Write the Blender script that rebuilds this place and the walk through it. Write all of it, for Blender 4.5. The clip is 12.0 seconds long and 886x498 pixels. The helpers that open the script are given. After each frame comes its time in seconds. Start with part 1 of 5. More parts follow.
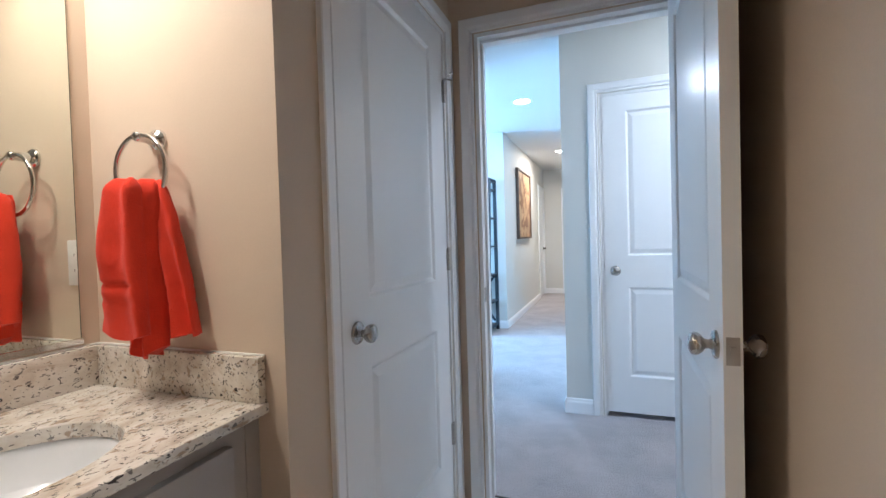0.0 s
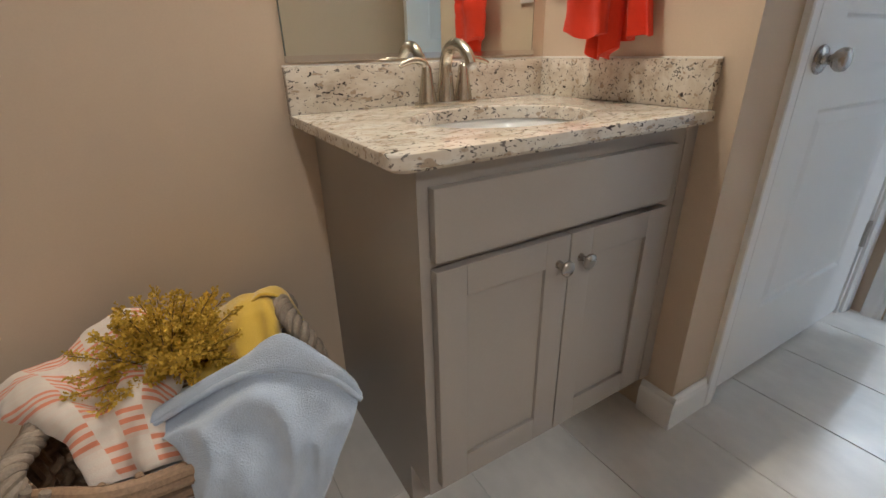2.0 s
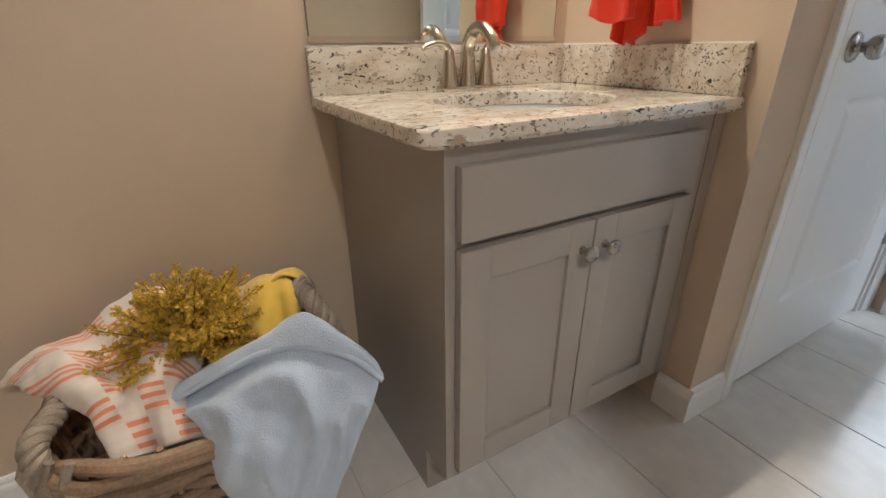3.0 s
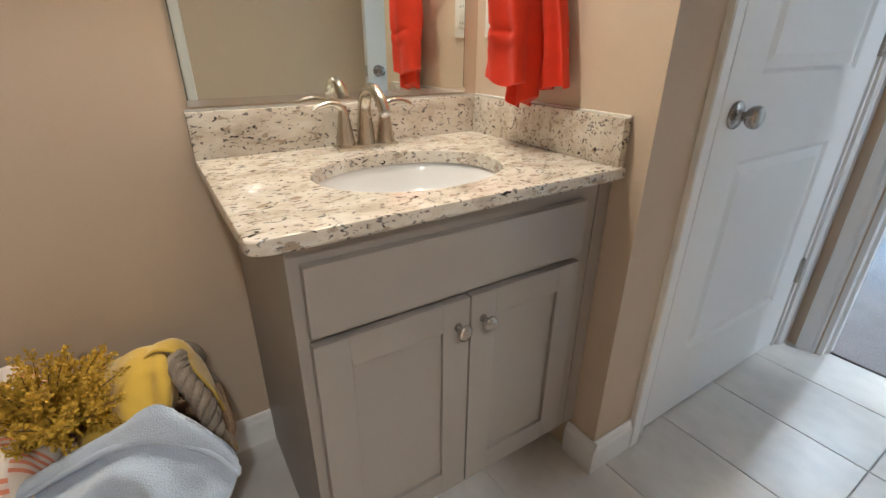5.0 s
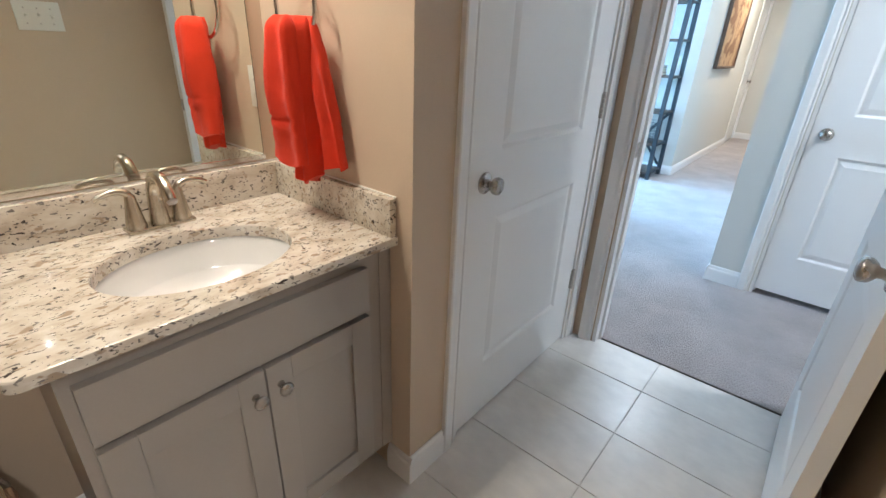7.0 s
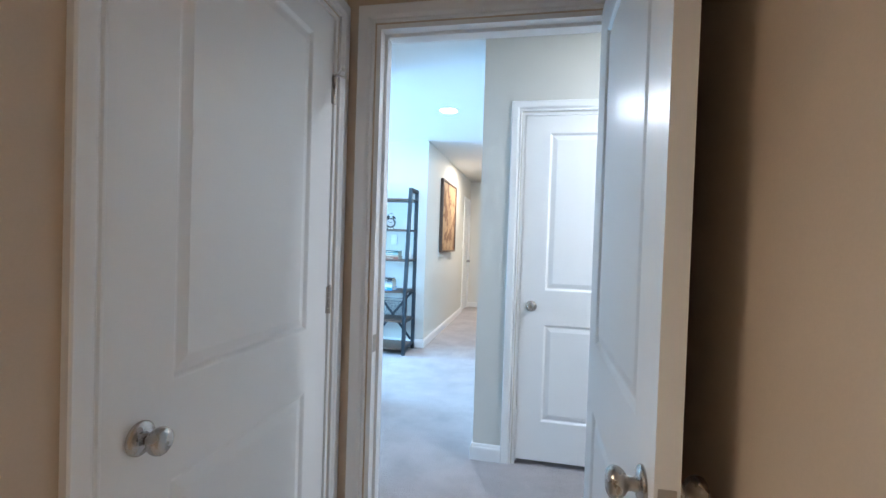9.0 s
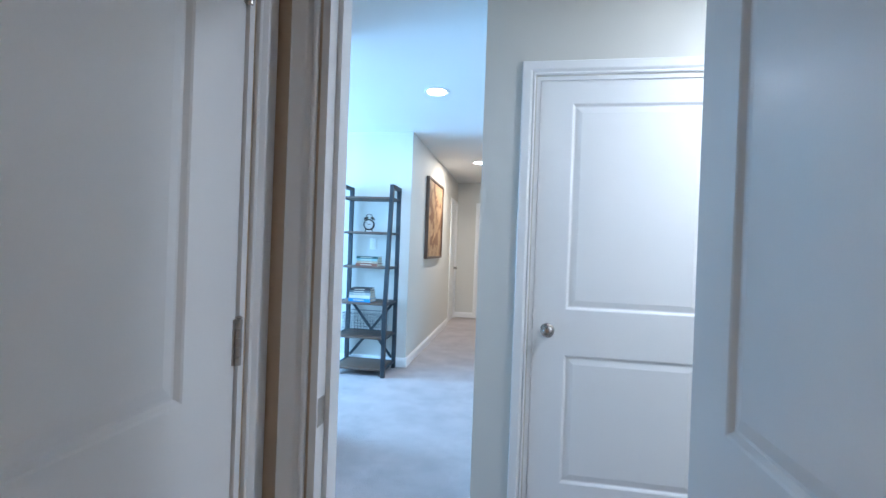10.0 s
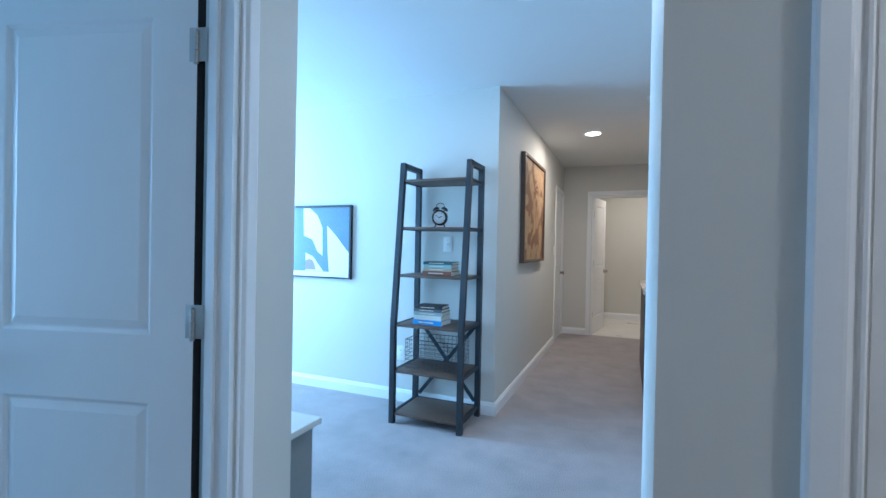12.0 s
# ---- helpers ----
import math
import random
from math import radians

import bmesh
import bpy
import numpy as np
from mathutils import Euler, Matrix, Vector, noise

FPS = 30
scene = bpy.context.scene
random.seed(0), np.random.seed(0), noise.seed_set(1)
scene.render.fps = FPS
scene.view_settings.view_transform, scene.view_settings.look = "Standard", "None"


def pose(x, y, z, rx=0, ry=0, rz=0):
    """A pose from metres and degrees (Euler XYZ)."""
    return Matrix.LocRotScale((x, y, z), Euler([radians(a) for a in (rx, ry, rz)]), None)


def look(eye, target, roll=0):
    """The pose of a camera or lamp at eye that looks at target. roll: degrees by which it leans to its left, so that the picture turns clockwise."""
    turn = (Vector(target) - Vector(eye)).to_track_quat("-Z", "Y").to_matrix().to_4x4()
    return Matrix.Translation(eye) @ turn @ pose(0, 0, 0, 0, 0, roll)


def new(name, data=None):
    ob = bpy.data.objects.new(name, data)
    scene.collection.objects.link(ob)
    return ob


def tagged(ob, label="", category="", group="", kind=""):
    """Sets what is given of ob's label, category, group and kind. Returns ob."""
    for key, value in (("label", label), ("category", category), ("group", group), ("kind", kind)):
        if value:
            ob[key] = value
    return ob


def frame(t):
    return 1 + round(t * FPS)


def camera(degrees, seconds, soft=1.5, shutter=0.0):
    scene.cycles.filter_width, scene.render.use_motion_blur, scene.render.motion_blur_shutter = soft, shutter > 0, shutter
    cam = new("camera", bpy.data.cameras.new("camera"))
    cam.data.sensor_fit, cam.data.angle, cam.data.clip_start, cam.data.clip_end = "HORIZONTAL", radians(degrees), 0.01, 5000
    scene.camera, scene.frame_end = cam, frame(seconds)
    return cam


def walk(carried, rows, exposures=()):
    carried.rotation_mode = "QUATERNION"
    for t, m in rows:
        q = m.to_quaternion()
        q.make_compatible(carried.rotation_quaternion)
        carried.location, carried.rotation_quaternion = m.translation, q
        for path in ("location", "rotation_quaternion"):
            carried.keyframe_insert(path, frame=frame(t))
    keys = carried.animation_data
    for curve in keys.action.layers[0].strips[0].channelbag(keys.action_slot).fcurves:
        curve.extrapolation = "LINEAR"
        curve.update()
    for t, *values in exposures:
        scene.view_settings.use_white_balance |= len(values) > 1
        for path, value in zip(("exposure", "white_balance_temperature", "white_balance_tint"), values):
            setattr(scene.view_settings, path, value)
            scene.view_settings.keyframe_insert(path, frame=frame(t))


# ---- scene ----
cam = camera(89.0, 12.0)
PATH = [
    (0, (-0.097, 0.092, 1.149), (-0.791, 1.967, 1.103), -1.7),
    (0.5, (-0.15, 0.045, 1.098), (-1.338, 1.62, 0.769), -1.4),
    (1, (-0.21, -0.008, 1.018), (-1.676, 1.235, 0.465), -2.1),
    (1.5, (-0.234, -0.067, 0.981), (-1.826, 0.855, 0.195), -1.6),
    (2, (-0.25, -0.125, 0.94), (-1.821, 0.811, 0.13), -1.3),
    (2.5, (-0.261, -0.154, 0.921), (-1.832, 0.77, 0.097), -0.9),
    (2.7, (-0.263, -0.159, 0.913), (-1.839, 0.753, 0.087), -0.7),
    (4.3, (-0.262, -0.021, 0.974), (-1.836, 0.895, 0.147), 0.1),
    (4.5, (-0.253, 0.002, 0.99), (-1.819, 0.93, 0.163), 0.1),
    (5, (-0.222, 0.048, 1.04), (-1.754, 1.034, 0.213), 0.4),
    (5.5, (-0.179, 0.087, 1.092), (-1.694, 1.093, 0.258), 0.7),
    (6, (-0.124, 0.114, 1.16), (-1.633, 1.129, 0.328), 1.0),
    (6.5, (-0.075, 0.129, 1.212), (-1.496, 1.266, 0.381), 1.5),
    (7, (-0.044, 0.134, 1.249), (-1.206, 1.538, 0.423), 2.4),
    (7.5, (-0.024, 0.149, 1.275), (-0.726, 1.866, 0.527), 2.9),
    (7.7, (-0.022, 0.164, 1.274), (-0.62, 1.96, 0.628), 2.9),
    (9.3, (-0.097, 0.611, 1.27), (-0.478, 2.575, 1.267), 2.1),
    (9.5, (-0.142, 0.728, 1.265), (-0.508, 2.694, 1.261), 2.3),
    (10, (-0.205, 1.077, 1.259), (-0.532, 3.05, 1.252), 2.1),
    (10.5, (-0.22, 1.446, 1.275), (-0.528, 3.422, 1.271), 2.0),
    (11, (-0.256, 1.813, 1.279), (-0.558, 3.79, 1.271), 1.9),
    (11.5, (-0.284, 2.183, 1.266), (-0.617, 4.155, 1.261), 1.6),
    (12, (-0.413, 2.39, 1.258), (-1.174, 4.24, 1.243), 1.1),
]
walk(cam, [(t, look(eye, target, roll)) for t, eye, target, roll in PATH],
     exposures=[(0, 0.44, 5700, 10), (1, 0.3, 5850, 8), (2.5, 0.64, 6100, 8), (4.5, 0.76, 6050, 7), (6.5, 0.68, 6150, 8), (7.5, 0.6, 6150, 9), (9.5, 0.38, 5950, 10), (10, 0.14, 5800, 10.5), (10.5, -0.14, 5800, 11), (11, -0.42, 5850, 11), (11.5, -0.64, 5850, 11), (12, -0.7, 5800, 11)])

# ---- world and lights ----
world = bpy.data.worlds.new("world")
scene.world = world
world.use_nodes = True
wn = world.node_tree.nodes
sky = wn.new("ShaderNodeTexSky")
sky.sky_type = "NISHITA"
sky.sun_disc = False
sky.sun_elevation = radians(38)
sky.sun_rotation = radians(250)
world.node_tree.links.new(sky.outputs[0], wn["Background"].inputs[0])
wn["Background"].inputs[1].default_value = 0.12

VANITY_WATTS, DOWNLIGHT_WATTS, LOFT_WATTS, BED_WATTS = 13.0, 17.0, 285.0, 100.0
WARM, NEUTRAL, DAY = (1.0, 0.87, 0.71), (0.82, 0.90, 1.0), (0.30, 0.62, 1.0)


def lamp(name, kind, m, watts, colour, size=0.1, size_y=None):
    data = bpy.data.lights.new(name, kind)
    data.energy, data.color = watts, colour
    if kind == "AREA":
        data.size = size
        if size_y is None:
            data.shape = "DISK"
        else:
            data.shape, data.size_y = "RECTANGLE", size_y
    else:
        data.shadow_soft_size = size
    ob = new(name, data)
    ob.matrix_world = m
    return ob


# ---- materials ----
def mat(name, colour, rough=0.5, metal=0.0, vary=0.08, scale=6.0, fine=120.0, bump=0.05, dist=0.002, spec=0.5, coat=0.0, sheen=0.0, island=0.0, stretch=(1, 1, 1), rough_vary=0.08):
    """Principled surface with variation at two scales and a fine relief."""
    m = bpy.data.materials.new(name)
    m.use_nodes = True
    nt = m.node_tree
    n, l = nt.nodes, nt.links
    b = n["Principled BSDF"]
    co = n.new("ShaderNodeTexCoord")
    mp = n.new("ShaderNodeMapping")
    mp.inputs["Scale"].default_value = stretch
    mp.inputs["Location"].default_value = (3.37, 1.73, 2.91)
    l.new(co.outputs["Object"], mp.inputs[0])
    big, small = n.new("ShaderNodeTexNoise"), n.new("ShaderNodeTexNoise")
    big.inputs["Scale"].default_value, small.inputs["Scale"].default_value = scale, fine
    big.inputs["Detail"].default_value, small.inputs["Detail"].default_value = 4, 3
    for t in (big, small):
        l.new(mp.outputs[0], t.inputs["Vector"])
    mix = n.new("ShaderNodeMath")
    mix.operation = "MULTIPLY_ADD"
    l.new(small.outputs["Fac"], mix.inputs[0])
    mix.inputs[1].default_value = 0.5
    half = n.new("ShaderNodeMath")
    half.operation = "MULTIPLY"
    l.new(big.outputs["Fac"], half.inputs[0])
    half.inputs[1].default_value = 0.5
    l.new(half.outputs[0], mix.inputs[2])
    ramp = n.new("ShaderNodeValToRGB")
    lo, hi = [c * (1 - vary) for c in colour], [min(1, c * (1 + vary)) for c in colour]
    ramp.color_ramp.elements[0].position, ramp.color_ramp.elements[1].position = 0.3, 0.7
    ramp.color_ramp.elements[0].color, ramp.color_ramp.elements[1].color = (*lo, 1), (*hi, 1)
    l.new(mix.outputs[0], ramp.inputs[0])
    col = ramp.outputs[0]
    if island:
        info = n.new("ShaderNodeObjectInfo")
        hsv = n.new("ShaderNodeHueSaturation")
        rng = n.new("ShaderNodeMapRange")
        rng.inputs["To Min"].default_value, rng.inputs["To Max"].default_value = 1 - island, 1 + island
        l.new(info.outputs["Random"], rng.inputs["Value"])
        l.new(rng.outputs[0], hsv.inputs["Value"])
        l.new(col, hsv.inputs["Color"])
        col = hsv.outputs[0]
    l.new(col, b.inputs["Base Color"])
    rr = n.new("ShaderNodeMapRange")
    rr.inputs["To Min"].default_value, rr.inputs["To Max"].default_value = max(0.02, rough - rough_vary), min(1, rough + rough_vary)
    l.new(big.outputs["Fac"], rr.inputs["Value"])
    l.new(rr.outputs[0], b.inputs["Roughness"])
    b.inputs["Metallic"].default_value = metal
    b.inputs["Specular IOR Level"].default_value = spec
    b.inputs["Coat Weight"].default_value = coat
    b.inputs["Sheen Weight"].default_value = sheen
    if bump:
        bp = n.new("ShaderNodeBump")
        bp.inputs["Strength"].default_value, bp.inputs["Distance"].default_value = bump, dist
        l.new(small.outputs["Fac"], bp.inputs["Height"])
        l.new(bp.outputs[0], b.inputs["Normal"])
    return m


def glow(name, colour, strength):
    m = bpy.data.materials.new(name)
    m.use_nodes = True
    b = m.node_tree.nodes["Principled BSDF"]
    b.inputs["Base Color"].default_value = (*colour, 1)
    b.inputs["Emission Color"].default_value = (*colour, 1)
    b.inputs["Emission Strength"].default_value = strength
    return m


TAN = mat("tan_wall_paint", (0.62, 0.50, 0.383), 0.6, vary=0.03, scale=1.5, fine=260, bump=0.12, dist=0.0012, spec=0.3)
GREIGE = mat("greige_wall_paint", (0.66, 0.645, 0.60), 0.65, vary=0.02, scale=1.5, fine=260, bump=0.12, dist=0.0012, spec=0.3)
CEIL = mat("ceiling_paint", (0.74, 0.74, 0.73), 0.85, vary=0.02, scale=2, fine=180, bump=0.25, dist=0.0015, spec=0.2)
WHITE = mat("white_semigloss_paint", (0.85, 0.85, 0.85), 0.305, vary=0.012, scale=2.3, fine=320, bump=0.05, dist=0.0008, spec=0.5, rough_vary=0.015)
TRIM = mat("white_trim_paint", (0.85, 0.85, 0.85), 0.3, vary=0.012, scale=3, fine=200, bump=0.02, spec=0.5, rough_vary=0.02)
CARPET = mat("grey_beige_carpet", (0.415, 0.372, 0.368), 0.97, vary=0.24, scale=6, fine=130, bump=1.0, dist=0.012, spec=0.05, sheen=0.25)
TILE = mat("light_grey_tile", (0.77, 0.745, 0.71), 0.30, vary=0.12, scale=3.2, fine=16, bump=0.03, dist=0.001, island=0.02, stretch=(0.8, 1.2, 1))
GROUT = mat("grey_grout", (0.62, 0.60, 0.565), 0.9, vary=0.1, scale=20, fine=300, bump=0.3)
NICKEL = mat("brushed_nickel", (0.46, 0.43, 0.40), 0.27, 1.0, vary=0.04, scale=30, fine=600, bump=0.03, dist=0.0003)
STEEL = mat("satin_hinge_steel", (0.50, 0.48, 0.46), 0.34, 1.0, vary=0.06, scale=40, fine=500, bump=0.03, dist=0.0003)
CHROME = mat("polished_chrome", (0.75, 0.74, 0.73), 0.1, 1.0, vary=0.02, bump=0.0, rough_vary=0.03)
DARK = mat("dark_gap", (0.03, 0.03, 0.03), 0.8)
PLASTIC = mat("white_plastic_plate", (0.80, 0.79, 0.75), 0.3, vary=0.01, bump=0.0)


# ---- building helpers ----
def bm_box(bm, x0, x1, y0, y1, z0, z1, bevel=0.0):
    m = Matrix.Translation(((x0 + x1) / 2, (y0 + y1) / 2, (z0 + z1) / 2)) @ Matrix.Diagonal((x1 - x0, y1 - y0, z1 - z0, 1))
    r = bmesh.ops.create_cube(bm, size=1, matrix=m)
    if bevel:
        edges = list({e for v in r["verts"] for e in v.link_edges})
        bmesh.ops.bevel(bm, geom=edges, offset=bevel, segments=2, profile=0.6, affect="EDGES")
    return r


def finish(name, bm, material, smooth=False, angle=40):
    me = bpy.data.meshes.new(name)
    bmesh.ops.recalc_face_normals(bm, faces=bm.faces)
    bm.to_mesh(me)
    bm.free()
    for m in material if isinstance(material, (list, tuple)) else (material,):
        me.materials.append(m)
    if smooth:
        me.polygons.foreach_set("use_smooth", [True] * len(me.polygons))
        me.set_sharp_from_angle(angle=radians(angle))
    return new(name, me)


def part(name, bm, material, parent, label="", smooth=False, angle=40):
    ob = finish(name, bm, material, smooth, angle)
    ob.parent = parent
    if label:
        ob["label"] = label
    return ob


def thing(name, m, label, category, group=""):
    ob = new(name)
    ob.empty_display_size = 0.05
    ob.matrix_world = m
    return tagged(ob, label, category, group)


def structure(name, bm, material, label="", smooth=False):
    return tagged(finish(name, bm, material, smooth), label=label, kind="structure")


def box_part(name, dims, material, parent, label="", bevel=0.0):
    bm = bmesh.new()
    bm_box(bm, *dims, bevel=bevel)
    return part(name, bm, material, parent, label, smooth=bevel > 0)


def lathe(bm, profile, m=Matrix(), n=24):
    """Turns (radius, height) pairs about the local z axis."""
    rings = []
    for r, h in profile:
        rings.append([bm.verts.new(m @ Vector((r * math.cos(2 * math.pi * i / n), r * math.sin(2 * math.pi * i / n), h))) for i in range(n)])
    for a, b in zip(rings, rings[1:]):
        for i in range(n):
            bm.faces.new((a[i], a[(i + 1) % n], b[(i + 1) % n], b[i]))
    bm.faces.new(rings[0][::-1])
    bm.faces.new(rings[-1])


def tube(bm, pts, radius, n=8, closed=False):
    """A round bar along points; radius may be a number or one per point."""
    pts = [Vector(p) for p in pts]
    rad = radius if isinstance(radius, (list, tuple)) else [radius] * len(pts)
    rings, up = [], None
    for i, p in enumerate(pts):
        a = pts[(i - 1) % len(pts)] if closed or i else p
        b = pts[(i + 1) % len(pts)] if closed or i < len(pts) - 1 else p
        d = (b - a).normalized()
        if up is None:
            up = d.orthogonal().normalized()
        up = (up - d * up.dot(d)).normalized()
        side = d.cross(up)
        rings.append([bm.verts.new(p + rad[i] * (math.cos(2 * math.pi * k / n) * up + math.sin(2 * math.pi * k / n) * side)) for k in range(n)])
    pairs = list(zip(rings, rings[1:]))
    if closed:
        pairs.append((rings[-1], rings[0]))
    for a, b in pairs:
        for k in range(n):
            bm.faces.new((a[k], a[(k + 1) % n], b[(k + 1) % n], b[k]))
    if not closed:
        bm.faces.new(rings[0][::-1])
        bm.faces.new(rings[-1])


def spline(points, n):
    """Catmull-Rom through a few guide points."""
    p = [Vector(q) for q in points]
    p = [2 * p[0] - p[1]] + p + [2 * p[-1] - p[-2]]
    out = []
    for i in range(n):
        s = i / (n - 1) * (len(p) - 3)
        k = min(int(s), len(p) - 4)
        t = s - k
        a, b, c, d = p[k:k + 4]
        out.append(0.5 * (2 * b + (c - a) * t + (2 * a - 5 * b + 4 * c - d) * t * t + (3 * b - a - 3 * c + d) * t ** 3))
    return out


# ---- structure: floors, walls, ceilings ----
H = 2.44
BX, RX, TY, EY = -1.305, 0.24, 0.850, 1.962   # bath: mirror wall, right wall, towel wall, end wall
PX = -0.734                                   # wall with the closed door
CY = 3.07                                     # hall closet wall
LX, NX = -1.43, -1.525                        # hall left wall, both faces
FY, GX = 5.615, -1.311                         # loft far wall, hall left wall beyond it
END = 9.20
KY = 2.012                                    # carpet edge in the bath doorway
CX = -0.375                                   # corner of the closet wall


def wall(name, boxes, pick, mats, label):
    """Wall boxes in one mesh; pick(normal, centre) gives the material slot of a face."""
    bm = bmesh.new()
    for b in boxes:
        bm_box(bm, *b)
    bm.normal_update()
    for f in bm.faces:
        f.material_index = pick(f.normal, f.calc_center_median())
    return structure(name, bm, mats, label)


def one(n, c):
    return 0


D1 = (1.063, 1.893)      # closed door in the bath, along y
D2 = (-0.622, 0.175)     # bath doorway, along x
D3 = (-0.148, 0.705)     # hall closet, along x
D4 = (2.530, 3.335)      # bedroom doorway, along y
D5 = (-0.550, 0.222)     # opening in the bath's right wall, along y
D6 = (-0.907, -0.090)    # doorway at the hall's end, along x
D7 = (8.480, 9.110)      # door in the hall's left wall, along y
DH = 2.012

wall("wall_bath_mirror", [(BX - 0.115, BX, -1.5, TY, 0, H)], one, [TAN], "tan painted bathroom wall behind the mirror")
wall("wall_bath_towel", [(BX - 0.115, PX, TY, TY + 0.115, 0, H)], one, [TAN], "tan painted wall with the towel ring")
wall("wall_bath_linen", [(PX - 0.115, PX, TY + 0.004, D1[0], 0, H), (PX - 0.115, PX, D1[1], EY + 0.02, 0, H), (PX - 0.115, PX, D1[0], D1[1], DH, H)], one, [TAN], "tan painted wall round the closed door")
wall("wall_linen_back", [(BX - 0.115, BX - 0.01, TY + 0.115, EY, 0, H)], one, [TAN], "plain closet wall")
wall("wall_bath_end", [(NX, D2[0], EY, EY + 0.115, 0, H), (D2[1], 1.3, EY, EY + 0.115, 0, H), (D2[0], D2[1], EY, EY + 0.115, DH, H)],
     lambda n, c: 1 if n.y > 0.5 else 0, [TAN, GREIGE], "wall between bathroom and hall round the doorway")
wall("wall_bath_right", [(RX, RX + 0.115, D5[1], EY, 0, H), (RX, RX + 0.115, -1.5, D5[0], 0, H), (RX, RX + 0.115, D5[0], D5[1], DH, H)], one, [TAN], "tan painted bathroom wall with the switch plate")
wall("wall_bath_back", [(BX - 0.115, 2.2, -1.615, -1.5, 0, H)], one, [TAN], "plain tan bathroom wall")
wall("wall_side_room", [(2.1, 2.2, -1.5, EY, 0, H), (RX + 0.115, 2.1, 1.0, 1.1, 0, H)], one, [TAN], "plain tan walls of the side room")
wall("wall_hall_closet", [(CX, D3[0], CY, CY + 0.115, 0, H), (D3[1], 1.3, CY, CY + 0.115, 0, H), (D3[0], D3[1], CY, CY + 0.115, DH, H)], one, [GREIGE], "pale greige hall wall round the closet door")
wall("wall_hall_corner", [(CX, -0.26, CY + 0.115, 3.5, 0, H), (-0.26, 0.50, 3.385, 3.5, 0, H)], one, [GREIGE], "pale greige wall turning into the far hall")
wall("wall_hall_right", [(1.3, 1.415, EY, CY + 0.115, 0, H)], one, [GREIGE], "plain greige wall at the hall's end")
wall("wall_hall_left", [(NX, LX, EY + 0.115, D4[0], 0, H), (NX, LX, D4[1], 3.575, 0, H), (NX, LX, D4[0], D4[1], DH, H)], one, [GREIGE], "pale greige hall wall round the open door")
wall("wall_bedroom", [(-4.7, NX, 3.460, 3.575, 0, H), (-4.7, NX, -0.3, -0.2, 0, H), (NX, BX - 0.115, -0.3, EY, 0, H)], one, [GREIGE], "pale greige bedroom walls")
wall("wall_loft_far", [(-4.7, GX, FY, FY + 0.115, 0, H)], one, [GREIGE], "pale greige loft wall behind the ladder shelf")
wall("wall_far_hall", [(GX - 0.115, GX, FY + 0.115, D7[0], 0, H), (GX - 0.115, GX, D7[1], END, 0, H), (GX - 0.115, GX, D7[0], D7[1], DH, H)], one, [GREIGE], "pale greige hall wall with the large artwork")
wall("wall_far_hall_right", [(0.385, 0.50, 3.5, END, 0, H)], one, [GREIGE], "plain greige wall of the far hall")
wall("wall_far_hall_end", [(GX - 0.115, D6[0], END, END + 0.115, 0, H), (D6[1], 0.50, END, END + 0.115, 0, H), (D6[0], D6[1], END, END + 0.115, DH, H)],
     one, [GREIGE], "greige wall at the end of the hall round an open doorway")
wall("wall_far_room", [(GX - 0.115, 1.0, 11.15, 11.25, 0, H), (GX - 0.115, GX, END + 0.115, 11.15, 0, H), (0.9, 1.0, END + 0.115, 11.15, 0, H)], one, [GREIGE], "beige walls of the room at the hall's end")

W1, W2 = (3.75, 5.25), (0.9, 2.6)            # loft and bedroom windows, along y
WZ = (0.75, 2.15)
wall("wall_west", [(-4.815, -4.7, -0.3, W2[0], 0, H), (-4.815, -4.7, W2[1], W1[0], 0, H), (-4.815, -4.7, W1[1], FY + 0.115, 0, H)]
     + [(-4.815, -4.7, a, b, 0, WZ[0]) for a, b in (W1, W2)] + [(-4.815, -4.7, a, b, WZ[1], H) for a, b in (W1, W2)], one, [GREIGE], "greige outer wall with two windows")

bm = bmesh.new()
bm_box(bm, -5.0, 2.3, -1.7, EY + 0.115, H, H + 0.1)
bm_box(bm, -5.0, 2.3, EY + 0.115, 11.3, H, H + 0.1)
structure("ceiling", bm, CEIL, "flat white painted ceiling")
bm = bmesh.new()
bm_box(bm, BX - 0.1, 2.15, -1.55, KY, -0.1, -0.004)
floor_bath = structure("floor_bath", bm, GROUT, "bathroom floor of large light grey tiles")
bm = bmesh.new()
bm_box(bm, BX - 0.1, 1.4, KY, CY + 0.9, -0.1, 0.006)
bm_box(bm, -4.8, BX - 0.1, -0.3, CY + 0.9, -0.1, 0.006)
bm_box(bm, -4.8, 0.5, CY + 0.9, END + 0.05, -0.1, 0.006)
structure("floor_carpet", bm, CARPET, "grey beige cut pile carpet")
bm = bmesh.new()
bm_box(bm, GX - 0.1, 1.0, END + 0.05, 11.2, -0.1, 0.002)
structure("floor_far_room", bm, TILE, "pale tiled floor of the far room")
bm = bmesh.new()
bm_box(bm, D2[0], D2[1], KY - 0.005, KY + 0.001, -0.004, 0.004, bevel=0.001)
structure("trim_threshold", bm, mat("dark_metal_strip", (0.10, 0.09, 0.08), 0.5, 0.6), "dark strip between tile and carpet")


# ---- doors, casings, jambs, baseboards ----
def frame_m(origin, along, out):
    """Local x along the wall, local y up, local z out of the wall."""
    a, o = Vector(along), Vector(out)
    m = Matrix((a, Vector((0, 0, 1)), o)).transposed().to_4x4()
    m.translation = origin
    return m


